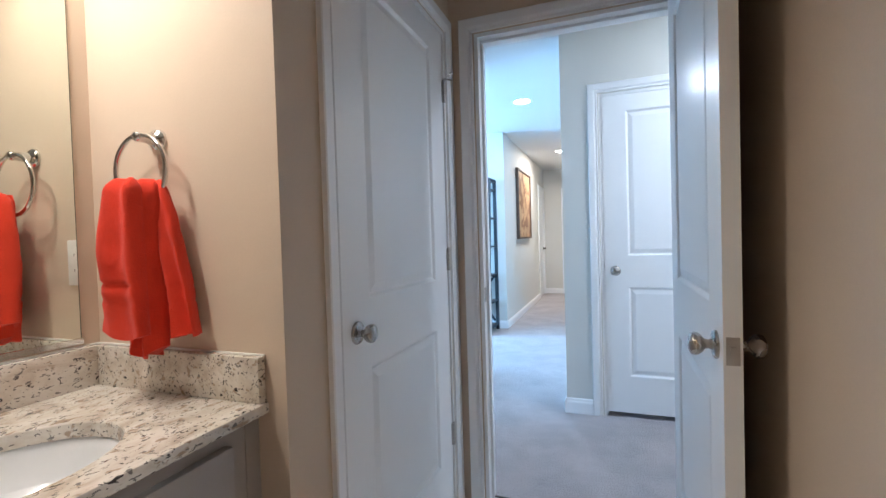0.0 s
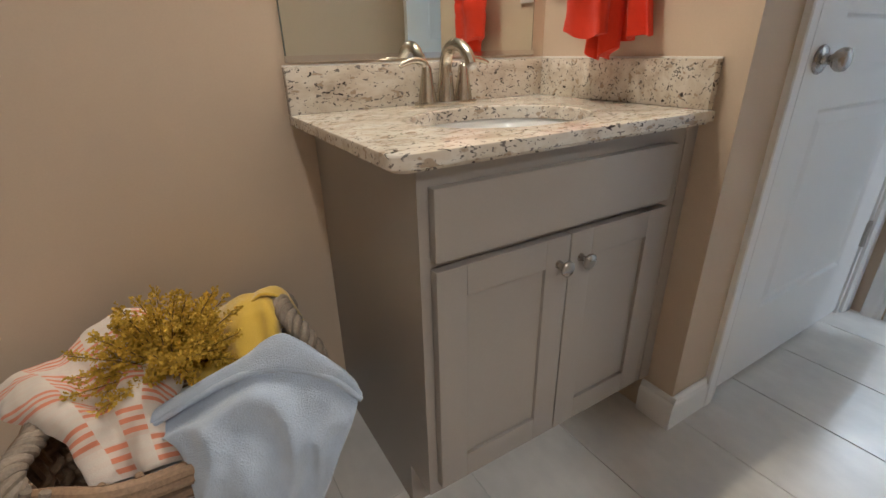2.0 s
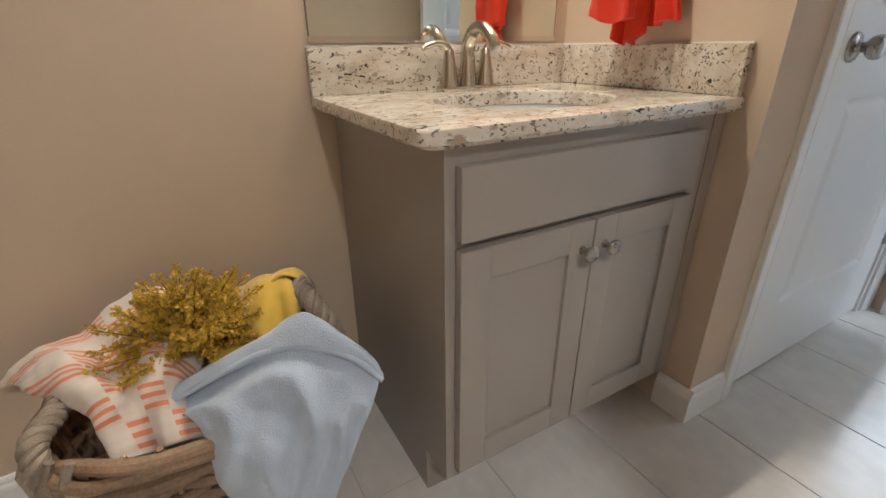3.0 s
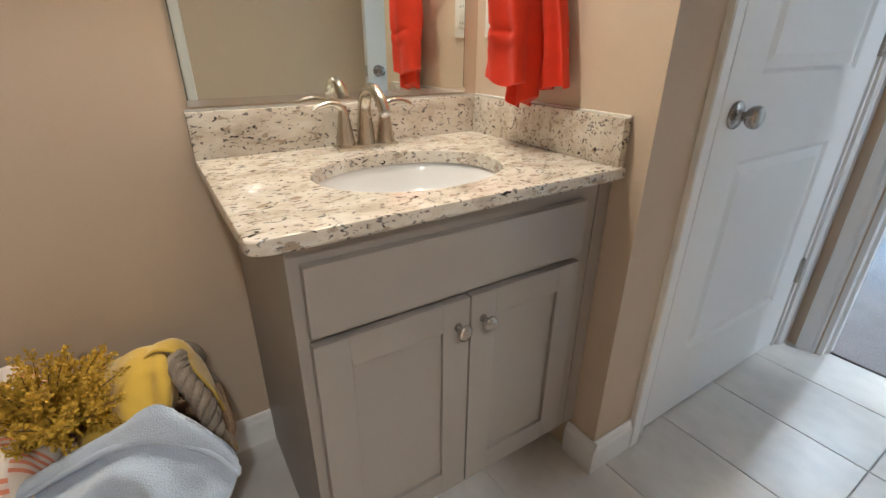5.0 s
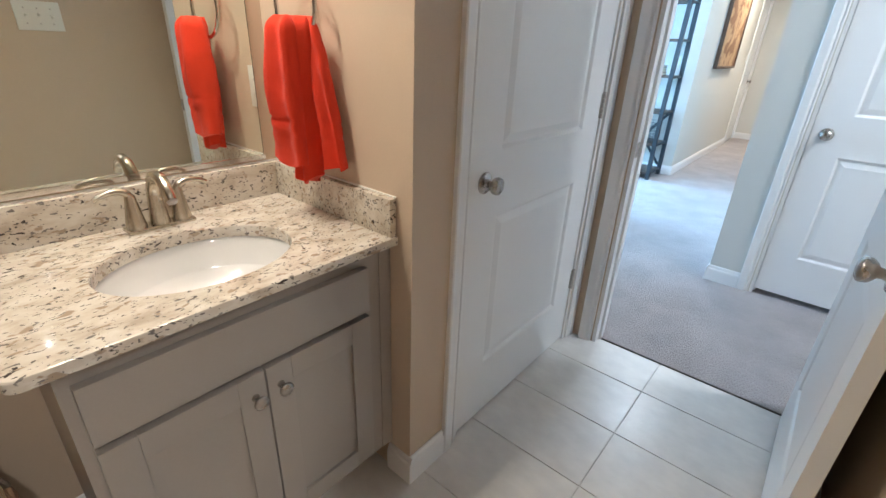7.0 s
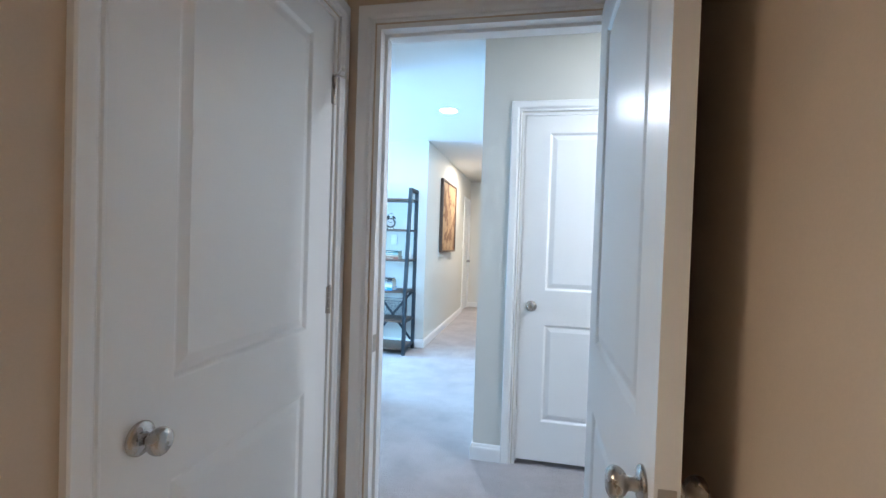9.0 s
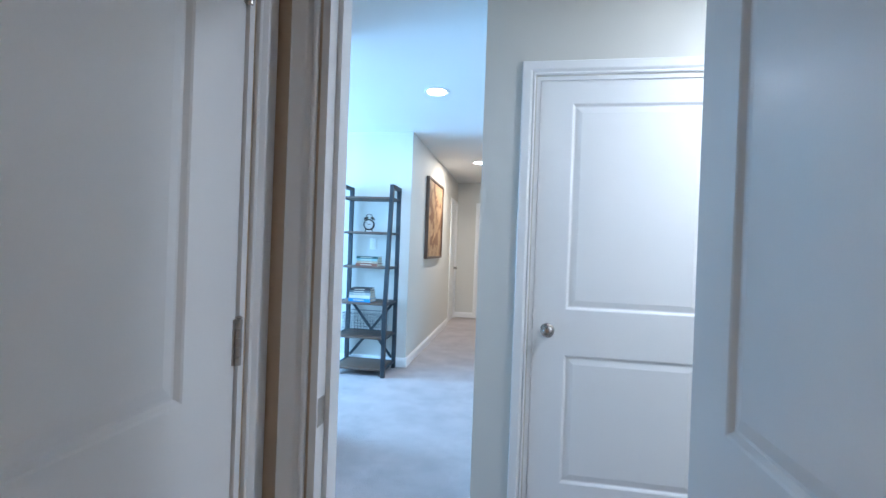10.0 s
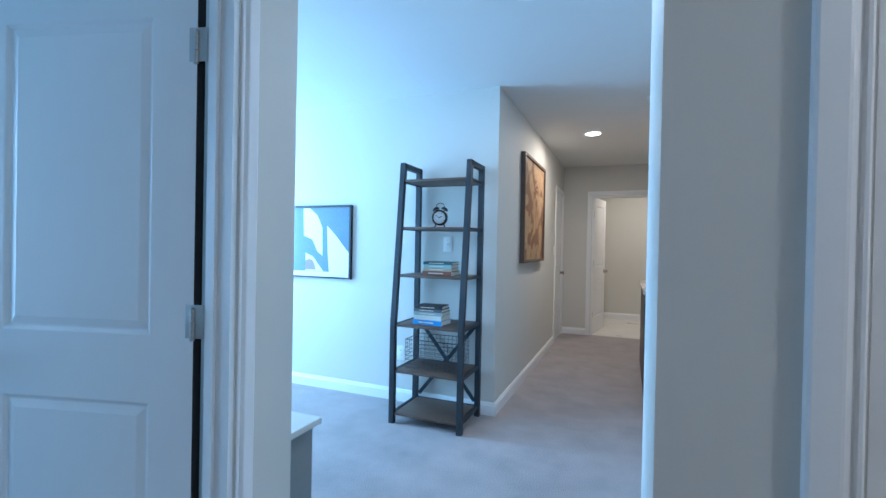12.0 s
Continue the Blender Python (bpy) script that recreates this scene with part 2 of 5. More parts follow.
CASE = [(0.0, 0.0), (0.0, 0.0085), (0.003, 0.0105), (0.007, 0.0105), (0.010, 0.007), (0.0125, 0.007), (0.017, 0.011), (0.021, 0.0145), (0.025, 0.0155), (0.054, 0.0165), (0.058, 0.0135), (0.058, 0.0)]


def casing(name, origin, along, out, w, h=DH, reveal=0.006):
    """Moulded casing on three sides of an opening, mitred at the corners."""
    bm = bmesh.new()
    m = frame_m(origin, along, out)
    rows = []
    for o, d in CASE:
        k = o + reveal
        rows.append([bm.verts.new(m @ Vector(p)) for p in ((-k, 0, d), (-k, h + k, d), (w + k, h + k, d), (w + k, 0, d))])
    for a, b in zip(rows, rows[1:]):
        for i in range(3):
            bm.faces.new((a[i], a[i + 1], b[i + 1], b[i]))
    return structure(name, bm, TRIM, "white painted moulded door casing")


def jamb(name, origin, along, out, w, depth, h=DH, stop=None):
    """Boards that line an opening; depth runs against out. stop: distance of the door stop behind the face."""
    bm = bmesh.new()
    t = 0.016
    for x0, x1, y0, y1 in ((0.0, t, 0, h), (w - t, w, 0, h), (t, w - t, h - t, h)):
        bm_box(bm, x0, x1, y0, y1, -depth - 0.001, 0.001)
    if stop is not None:
        s = 0.011
        for x0, x1, y0, y1 in ((t, t + s, 0, h - t), (w - t - s, w - t, 0, h - t), (t + s, w - t - s, h - t - s, h - t)):
            bm_box(bm, x0, x1, y0, y1, -stop - 0.032, -stop)
    bmesh.ops.transform(bm, matrix=frame_m(origin, along, out), verts=bm.verts)
    return structure(name, bm, TRIM, "white painted door jamb")


def leaf_mesh(w, h, t=0.035, stile=0.135):
    """Two-panel moulded door leaf, lower hinge corner at the origin, x along, y up, faces at z = 0 and -t."""
    bm = bmesh.new()
    s = stile
    xs, ys = [0, s, w - s, w], [0, 0.225, 0.778, 0.973, h - 0.115, h]
    rings = [(0.0, 0.0), (0.004, -0.002), (0.011, -0.0085), (0.016, -0.009), (0.034, -0.0045), (0.040, -0.003), (0.043, -0.003)]
    for side in (1, -1):
        def v(x, y, d):
            return bm.verts.new((x, y, d if side > 0 else -t - d))
        for i in range(3):
            for j in range(5):
                x0, x1, y0, y1 = xs[i], xs[i + 1], ys[j], ys[j + 1]
                if i == 1 and j in (1, 3):
                    loops = [[v(x0 + o, y0 + o, d), v(x1 - o, y0 + o, d), v(x1 - o, y1 - o, d), v(x0 + o, y1 - o, d)] for o, d in rings]
                    for a, b in zip(loops, loops[1:]):
                        for k in range(4):
                            bm.faces.new((a[k], a[(k + 1) % 4], b[(k + 1) % 4], b[k]))
                    bm.faces.new(loops[-1])
                else:
                    bm.faces.new((v(x0, y0, 0), v(x1, y0, 0), v(x1, y1, 0), v(x0, y1, 0)))
    for a, b in (((0, 0), (w, 0)), ((w, 0), (w, h)), ((w, h), (0, h)), ((0, h), (0, 0))):
        bm.faces.new([bm.verts.new(p) for p in ((*a, 0), (*b, 0), (*b, -t), (*a, -t))])
    bmesh.ops.remove_doubles(bm, verts=bm.verts, dist=0.0001)
    return bm


KNOB = [(0.031, 0.0), (0.031, 0.004), (0.028, 0.007), (0.0125, 0.009), (0.010, 0.016), (0.011, 0.023), (0.018, 0.028), (0.0235, 0.035), (0.0252, 0.043), (0.0235, 0.050), (0.016, 0.0545), (0.005, 0.056)]


def door(name, origin, along, out, w, label, h=1.998, hinge_at=0.0, knob_from=None, hinges=(0.30, 1.05, 1.75), knuckle=True, stile=0.135, both=True, knob_z=0.902, span=0.0, base=0.012):
    """A door leaf. hinge_at: 0 at the origin's side, 1 at the far side. out is the face with the knuckles."""
    d = thing(name, frame_m(Vector(origin) + Vector((0, 0, base)), along, out), label, "door")
    part("leaf", leaf_mesh(w, h, stile=stile), WHITE, d, "white moulded two-panel leaf")
    kx = w - 0.062 if hinge_at == 0 else 0.062
    bm = bmesh.new()
    lathe(bm, KNOB, Matrix.Translation((kx, knob_z - base, 0.0)))
    part("knob", bm, NICKEL, d, "brushed nickel round knob", True, 60)
    if both:
        bm = bmesh.new()
        lathe(bm, KNOB, Matrix.Translation((kx, knob_z - base, -0.035)) @ Matrix.Rotation(math.pi, 4, "X"))
        part("knob", bm, NICKEL, d, "brushed nickel round knob", True, 60)
    ex = w if hinge_at == 0 else 0.0
    bm = bmesh.new()
    s = 1 if hinge_at == 0 else -1
    x0, x1 = sorted((ex - 0.0005 * s, ex + 0.0015 * s))
    bm_box(bm, x0, x1, knob_z - 0.041, knob_z + 0.017, -0.030, -0.005, bevel=0.0006)
    x0, x1 = sorted((ex + 0.001 * s, ex + 0.008 * s))
    bm_box(bm, x0, x1, knob_z - 0.022, knob_z - 0.002, -0.023, -0.012, bevel=0.002)
    part("latch", bm, STEEL, d, "satin steel latch plate", True)
    hx = 0.0 if hinge_at == 0 else w
    for z in hinges:
        bm = bmesh.new()
        for k in range(5):
            lathe(bm, [(0.0065, 0), (0.0065, 0.0165)], pose(hx - 0.002 * s, z - 0.056 + k * 0.018, 0.0065, -90, 0, 0), 12)
        lathe(bm, [(0.004, 0), (0.007, 0.003), (0.002, 0.006)], pose(hx - 0.002 * s, z + 0.034, 0.0065, -90, 0, 0), 12)
        if knuckle:
            x0, x1 = sorted((hx - 0.002 * s, hx + 0.008 * s))
            bm_box(bm, x0, x1, z - 0.056, z + 0.033, 0.0, 0.0025, bevel=0.0008)
        if span:
            bm_box(bm, hx - span, hx + 0.022, z - 0.050, z + 0.045, 0.0006, 0.0030, bevel=0.001)
        part("hinge", bm, STEEL, d, "satin steel hinge", True)
    return d


# closed door in the bath
casing("trim_casing_linen", (PX, D1[0], 0), (0, 1, 0), (1, 0, 0), D1[1] - D1[0])
jamb("trim_jamb_linen", (PX, D1[0], 0), (0, 1, 0), (1, 0, 0), D1[1] - D1[0], 0.113, stop=0.045)
door("door_1", (PX - 0.006, D1[0] + 0.019, 0), (0, 1, 0), (1, 0, 0), D1[1] - D1[0] - 0.038, "closed white two-panel door with nickel knob beside the vanity", hinge_at=1, hinges=(0.32, 1.06, 1.76))
# bath doorway and its open door
casing("trim_casing_bath", (D2[0], EY, 0), (1, 0, 0), (0, -1, 0), D2[1] - D2[0])
casing("trim_casing_bath_hall", (D2[1], EY + 0.115, 0), (-1, 0, 0), (0, 1, 0), D2[1] - D2[0])
jamb("trim_jamb_bath", (D2[0], EY, 0), (1, 0, 0), (0, -1, 0), D2[1] - D2[0], 0.115, stop=0.040)
door("door_2", (0.157, EY + 0.008, 0), (-0.0070, -0.99998, 0), (0.99998, -0.0070, 0), 0.822, "open white two-panel bathroom door standing along the wall", hinge_at=0, hinges=(0.32, 1.06, 1.76))
# hall closet
casing("trim_casing_closet", (D3[0], CY, 0), (1, 0, 0), (0, -1, 0), D3[1] - D3[0])
jamb("trim_jamb_closet", (D3[0], CY, 0), (1, 0, 0), (0, -1, 0), D3[1] - D3[0], 0.113, stop=0.045)
door("door_3", (D3[0] + 0.019, CY + 0.006, 0), (1, 0, 0), (0, -1, 0), D3[1] - D3[0] - 0.038, "closed white two-panel closet door in the hall", hinge_at=1, hinges=(0.33, 1.075, 1.82), both=False, knob_z=0.918, base=0.038, h=1.974)
# bedroom doorway, its door swung into the bedroom
casing("trim_casing_bedroom", (LX, D4[0], 0), (0, 1, 0), (1, 0, 0), D4[1] - D4[0])
jamb("trim_jamb_bedroom", (LX, D4[0], 0), (0, 1, 0), (1, 0, 0), D4[1] - D4[0], 0.094, stop=0.050)
A4 = radians(15)
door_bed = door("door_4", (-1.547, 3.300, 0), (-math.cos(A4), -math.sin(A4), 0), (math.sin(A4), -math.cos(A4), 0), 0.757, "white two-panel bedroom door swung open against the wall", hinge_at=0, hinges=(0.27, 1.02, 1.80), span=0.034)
# near-black strip paints the shade of the gap between leaf and jamb
box_part("edge", (-0.0015, 0.001, 0.002, 1.996, -0.034, -0.001), mat("hinge_gap_shade", (0.02, 0.02, 0.022), 0.8, vary=0.2, scale=20), door_bed, "dark strip painted in for the shaded hinge gap")
# far hall
casing("trim_casing_far_left", (GX, D7[0], 0), (0, 1, 0), (1, 0, 0), D7[1] - D7[0])
jamb("trim_jamb_far_left", (GX, D7[0], 0), (0, 1, 0), (1, 0, 0), D7[1] - D7[0], 0.113, stop=0.045)
door("door_5", (GX - 0.006, D7[0] + 0.019, 0), (0, 1, 0), (1, 0, 0), D7[1] - D7[0] - 0.038, "closed white door on the far hall wall", hinge_at=0, both=False)
casing("trim_casing_far_end", (D6[0], END, 0), (1, 0, 0), (0, -1, 0), D6[1] - D6[0])
jamb("trim_jamb_far_end", (D6[0], END, 0), (1, 0, 0), (0, -1, 0), D6[1] - D6[0], 0.115, stop=0.045)
door("door_6", (D6[0] + 0.018, END + 0.10, 0), (0.17, 0.985, 0), (0.985, -0.17, 0), 0.76, "white door standing open at the end of the hall", hinge_at=0)
# side room opening
casing("trim_casing_side", (RX, D5[1], 0), (0, -1, 0), (-1, 0, 0), D5[1] - D5[0])
jamb("trim_jamb_side", (RX, D5[1], 0), (0, -1, 0), (-1, 0, 0), D5[1] - D5[0], 0.115, stop=0.045)

BASE = [(0.0, 0.0), (0.014, 0.0), (0.014, 0.070), (0.0125, 0.077), (0.0085, 0.083), (0.0085, 0.088), (0.006, 0.095), (0.003, 0.098), (0.0, 0.098)]


def baseboard(p, q, out, z=0.0):
    """A moulded board along the foot of a wall from p to q."""
    bm = bmesh.new()
    o = Vector((*out, 0))
    ends = []
    for e in (p, q):
        ends.append([bm.verts.new(Vector((*e, z + h)) + o * d) for d, h in BASE])
    n = len(BASE)
    for i in range(n - 1):
        bm.faces.new((ends[0][i], ends[0][i + 1], ends[1][i + 1], ends[1][i]))
    for e in ends:
        bm.faces.new(e)
    return structure("baseboard", bm, TRIM, "white moulded baseboard")


c = 0.066
for p, q, o in (((BX, -1.5), (BX, TY), (1, 0)), ((-0.82, TY), (PX + 0.014, TY), (0, -1)), ((PX, TY), (PX, D1[0] - c), (1, 0)), ((PX, D1[1] + c), (PX, EY), (1, 0)),
                ((RX, D5[1] + c), (RX, EY), (-1, 0)), ((RX, -1.5), (RX, D5[0] - c), (-1, 0)), ((BX, -1.5), (RX, -1.5), (0, 1))):
    baseboard(p, q, o)
for p, q, o in (((CX, CY), (D3[0] - c, CY), (0, -1)), ((D3[1] + c, CY), (1.3, CY), (0, -1)), ((CX, CY - 0.014), (CX, 3.5), (-1, 0)), ((LX, D4[1] + c), (LX, 3.575), (1, 0)),
                ((-4.7, 3.575), (LX + 0.014, 3.575), (0, 1)), ((-4.7, FY), (GX + 0.014, FY), (0, -1)), ((GX, FY), (GX, D7[0] - c), (1, 0)), ((GX, END), (D6[0] - c, END), (0, -1)),
                ((0.385, 3.5), (0.385, END), (-1, 0)), ((LX, EY + 0.115), (LX, D4[0] - c), (1, 0)), ((LX, EY + 0.115), (D2[0] - c, EY + 0.115), (0, 1)), ((-4.7, 3.460), (NX, 3.460), (0, -1))):
    baseboard(p, q, o, 0.004)
baseboard((GX, 11.15), (0.9, 11.15), (0, -1))


def window(name, y0, y1):
    """A double-hung window in the outer wall at x = -4.7."""
    z0, z1 = WZ
    w = tagged(new(name), "white double-hung window letting in daylight", kind="structure")
    w.matrix_world = pose(-4.7, (y0 + y1) / 2, z0)
    hw, hh = (y1 - y0) / 2, z1 - z0
    bm = bmesh.new()
    for a, b, e, f in ((-hw, -hw + 0.05, 0, hh), (hw - 0.05, hw, 0, hh), (-hw + 0.05, hw - 0.05, 0, 0.05), (-hw + 0.05, hw - 0.05, hh - 0.05, hh), (-hw + 0.05, hw - 0.05, hh / 2 - 0.02, hh / 2 + 0.02), (-0.025, 0.025, 0.05, hh / 2 - 0.02), (-0.025, 0.025, hh / 2 + 0.02, hh - 0.05)):
        bm_box(bm, -0.09, -0.05, a, b, e, f)
    part("window_frame", bm, TRIM, w, "white window frame")
    box_part("window_sill", (-0.05, 0.03, -hw - 0.03, hw + 0.03, -0.022, 0), TRIM, w, "white window sill", 0.004)
    g = bpy.data.materials.new("window_glass")
    g.use_nodes = True
    b = g.node_tree.nodes["Principled BSDF"]
    b.inputs["Transmission Weight"].default_value, b.inputs["Roughness"].default_value, b.inputs["IOR"].default_value = 1.0, 0.0, 1.1
    pane = box_part("pane", (-0.072, -0.068, -hw + 0.05, hw - 0.05, 0.05, hh - 0.05), g, w, "clear glass pane")
    pane.visible_shadow = False
    return w


window("window_1", *W1)
window("window_2", *W2)
lamp("daylight_loft", "AREA", pose(-4.69, sum(W1) / 2, sum(WZ) / 2, 0, -90, 0), LOFT_WATTS, DAY, W1[1] - W1[0], WZ[1] - WZ[0])
lamp("daylight_bedroom", "AREA", pose(-4.69, sum(W2) / 2, sum(WZ) / 2, 0, -90, 0), BED_WATTS, DAY, W2[1] - W2[0], WZ[1] - WZ[0])
BULB = glow("lamp_lens", (1.0, 0.95, 0.88), 24.0)


def downlight(x, y, watts, colour=NEUTRAL):
    d = thing("recessed_downlight", pose(x, y, H), "round white recessed ceiling light, switched on", "ceiling light", "recessed ceiling lights")
    bm = bmesh.new()
    lathe(bm, [(0.072, -0.001), (0.078, -0.004), (0.092, -0.006), (0.096, -0.003), (0.096, 0.0), (0.072, 0.0)], n=32)
    part("trim_ring", bm, TRIM, d, "white trim ring", True)
    bm = bmesh.new()
    lathe(bm, [(0.0715, -0.003), (0.05, -0.006), (0.02, -0.007)], n=32)
    part("lens", bm, BULB, d, "glowing frosted lens", True)
    lamp("downlight_light", "AREA", pose(x, y, H - 0.012), watts, colour, 0.15)


downlight(-0.856, 4.45, DOWNLIGHT_WATTS)
downlight(1.02, 2.44, DOWNLIGHT_WATTS * 1.1)
downlight(-0.773, 7.27, DOWNLIGHT_WATTS * 1.6, WARM)
# unseen lamp, added to brighten the room at the hall's end
downlight(-0.2, 10.2, DOWNLIGHT_WATTS * 1.2, WARM)
downlight(1.15, -0.15, DOWNLIGHT_WATTS * 0.9, (1.0, 0.95, 0.88))


# ---- bathroom: vanity ----
CAB = mat("grey_cabinet_paint", (0.345, 0.312, 0.282), 0.38, vary=0.03, scale=4, fine=200, bump=0.03, dist=0.0006)
CABDARK = mat("cabinet_inside", (0.16, 0.145, 0.13), 0.7, vary=0.05)
PORCELAIN = mat("white_porcelain", (0.80, 0.80, 0.79), 0.12, vary=0.01, bump=0.0, coat=0.4, rough_vary=0.03)


def granite():
    m = bpy.data.materials.new("speckled_granite")
    m.use_nodes = True
    nt = m.node_tree
    n, l = nt.nodes, nt.links
    b = n["Principled BSDF"]
    co = n.new("ShaderNodeTexCoord")
    mp = n.new("ShaderNodeMapping")
    mp.inputs["Scale"].default_value = (1.0, 0.55, 1.0)
    mp.inputs["Rotation"].default_value = (0.2, 0.1, 0.5)
    l.new(co.outputs["Object"], mp.inputs[0])

    def noise_tex(scale, detail=3, rough=0.55, warp=0.0):
        t = n.new("ShaderNodeTexNoise")
        t.inputs["Scale"].default_value, t.inputs["Detail"].default_value = scale, detail
        t.inputs["Roughness"].default_value, t.inputs["Distortion"].default_value = rough, warp
        l.new(mp.outputs[0], t.inputs["Vector"])
        return t.outputs["Fac"]

    def ramp(src, stops):
        r = n.new("ShaderNodeValToRGB")
        e = r.color_ramp.elements
        while len(e) < len(stops):
            e.new(0.5)
        for k, (p, c) in zip(e, stops):
            k.position, k.color = p, (*c, 1)
        l.new(src, r.inputs[0])
        return r.outputs[0]

    def mixed(f, a, c):
        x = n.new("ShaderNodeMix")
        x.data_type = "RGBA"
        l.new(f, x.inputs[0])
        l.new(a, x.inputs[6])
        if isinstance(c, tuple):
            x.inputs[7].default_value = (*c, 1)
        else:
            l.new(c, x.inputs[7])
        return x.outputs[2]

    base = ramp(noise_tex(22, 5, 0.6, 0.6), [(0.30, (0.48, 0.40, 0.32)), (0.47, (0.64, 0.575, 0.485)), (0.62, (0.73, 0.685, 0.61))])
    tan = ramp(noise_tex(60, 3, 0.5, 0.3), [(0.60, (0, 0, 0)), (0.66, (1, 1, 1))])
    col = mixed(tan, base, (0.40, 0.31, 0.23))
    grey = ramp(noise_tex(130, 2, 0.5, 0.5), [(0.625, (0, 0, 0)), (0.65, (1, 1, 1))])
    col = mixed(grey, col, (0.20, 0.18, 0.165))
    spot = ramp(noise_tex(74, 2.5, 0.6, 1.3), [(0.632, (0, 0, 0)), (0.656, (1, 1, 1))])
    col = mixed(spot, col, (0.055, 0.046, 0.044))
    l.new(col, b.inputs["Base Color"])
    b.inputs["Roughness"].default_value = 0.13
    b.inputs["Coat Weight"].default_value = 0.25
    return m


GRANITE = granite()
CTZ, CFX, CLY = 0.815, -0.780, 0.116        # countertop: top, front edge, free end
SX, SY, SA, SB = -1.006, 0.475, 0.155, 0.200  # basin centre and half axes
V0, V1 = 0.166, 0.808                       # cabinet sides
FX = -0.810                                 # face frame

cab = thing("vanity_cabinet", pose(0, 0, 0), "grey painted vanity cabinet with one drawer front and two doors", "cabinet")
for y0 in (V0, V1 - 0.018):
    bm = bmesh.new()
    bm_box(bm, BX + 0.003, FX - 0.018, y0, y0 + 0.018, 0.118, CTZ - 0.032)
    bm_box(bm, BX + 0.003, FX - 0.084, y0, y0 + 0.018, 0.0, 0.118)
    part("side_panel", bm, CAB, cab)
box_part("bottom_panel", (BX + 0.003, FX - 0.018, V0 + 0.018, V1 - 0.018, 0.118, 0.136), CABDARK, cab)
box_part("toe_kick", (FX - 0.096, FX - 0.084, V0 + 0.018, V1 - 0.018, 0.0, 0.10), CAB, cab)
bm = bmesh.new()
for d in ((V0, V0 + 0.038, 0.118, CTZ - 0.032), (0.748, V1, 0.118, CTZ - 0.032), (V0 + 0.038, 0.748, 0.118, 0.150), (V0 + 0.038, 0.748, 0.615, 0.648), (V0 + 0.038, 0.748, 0.748, CTZ - 0.032)):
    bm_box(bm, FX - 0.018, FX, *d)
part("face_frame", bm, CAB, cab)
box_part("filler_strip", (FX - 0.018, FX + 0.002, V1 + 0.001, TY - 0.002, 0.118, CTZ - 0.032), CAB, cab, bevel=0.002)
box_part("drawer_front", (FX + 0.001, FX + 0.020, 0.184, 0.760, 0.638, 0.757), CAB, cab, "plain grey drawer front", 0.0025)


def cabinet_door(y0, y1, z0, z1, knob_y):
    bm = bmesh.new()
    s = 0.058
    x0, x1 = FX + 0.001, FX + 0.020
    for d in ((y0, y0 + s, z0, z1), (y1 - s, y1, z0, z1), (y0 + s, y1 - s, z0, z0 + s), (y0 + s, y1 - s, z1 - s, z1)):
        bm_box(bm, x0, x1, *d, bevel=0.0016)
    bm_box(bm, x0, x1 - 0.0075, y0 + s - 0.004, y1 - s + 0.004, z0 + s - 0.004, z1 - s + 0.004)
    d = part("cabinet_door", bm, CAB, cab, "grey shaker style door with recessed panel", True, 30)
    bm = bmesh.new()
    lathe(bm, [(0.0085, 0), (0.0075, 0.003), (0.0055, 0.008), (0.006, 0.013), (0.012, 0.018), (0.0155, 0.0225), (0.0155, 0.026), (0.012, 0.029), (0.004, 0.030)], pose(x1, knob_y, z1 - 0.055, 0, 90, 0), 20)
    part("knob", bm, NICKEL, d, "small round nickel knob", True, 60)


cabinet_door(0.184, 0.4735, 0.146, 0.623, 0.4735 - 0.026)
cabinet_door(0.4775, 0.760, 0.146, 0.623, 0.4775 + 0.028)

top = thing("countertop", pose(0, 0, 0), "speckled cream granite countertop with backsplash", "countertop")


def slab_mesh():
    """Slab with a rounded free corner and an oval cut-out; eased edges."""
    bm = bmesh.new()
    x0, x1, y0, y1 = BX + 0.002, CFX, CLY, TY - 0.002
    r = 0.022
    outline = [(x0, y0)] + [(x1 - r + r * math.sin(a), y0 + r - r * math.cos(a)) for a in [i * math.pi / 12 for i in range(7)]] + [(x1, y1), (x0, y1)]
    dense = []
    for a, b in zip(outline, outline[1:] + outline[:1]):
        k = max(1, int(math.dist(a, b) / 0.03))
        dense += [(a[0] + (b[0] - a[0]) * i / k, a[1] + (b[1] - a[1]) * i / k) for i in range(k)]
    def inset(p, d):
        q = Vector(p)
        return (q.x - d * (1 if q.x > x1 - r else 0), q.y + d * (1 if q.y < y0 + r else 0))
    loops = []
    for d, z in ((0.014, CTZ - 0.030), (0.013, CTZ - 0.0235), (0.001, CTZ - 0.0225), (0.0, CTZ - 0.021), (0.0, CTZ - 0.004), (0.0015, CTZ - 0.0012), (0.004, CTZ)):
        loops.append([bm.verts.new((*inset(p, d), z)) for p in dense])
    n = len(dense)
    hole = []
    for o, z in ((0.0, CTZ), (-0.002, CTZ - 0.003), (-0.002, CTZ - 0.030)):
        ring = []
        for p in dense:
            a = math.atan2((p[1] - SY) / SB, (p[0] - SX) / SA)
            ring.append(bm.verts.new((SX + (SA + o) * math.cos(a), SY + (SB + o) * math.sin(a), z)))
        hole.append(ring)
    chain = loops + hole
    for a, b in zip(chain, chain[1:]):
        for i in range(n):
            bm.faces.new((a[i], a[(i + 1) % n], b[(i + 1) % n], b[i]))
    for i in range(n):
        bm.faces.new((hole[-1][i], hole[-1][(i + 1) % n], loops[0][(i + 1) % n], loops[0][i]))
    return bm


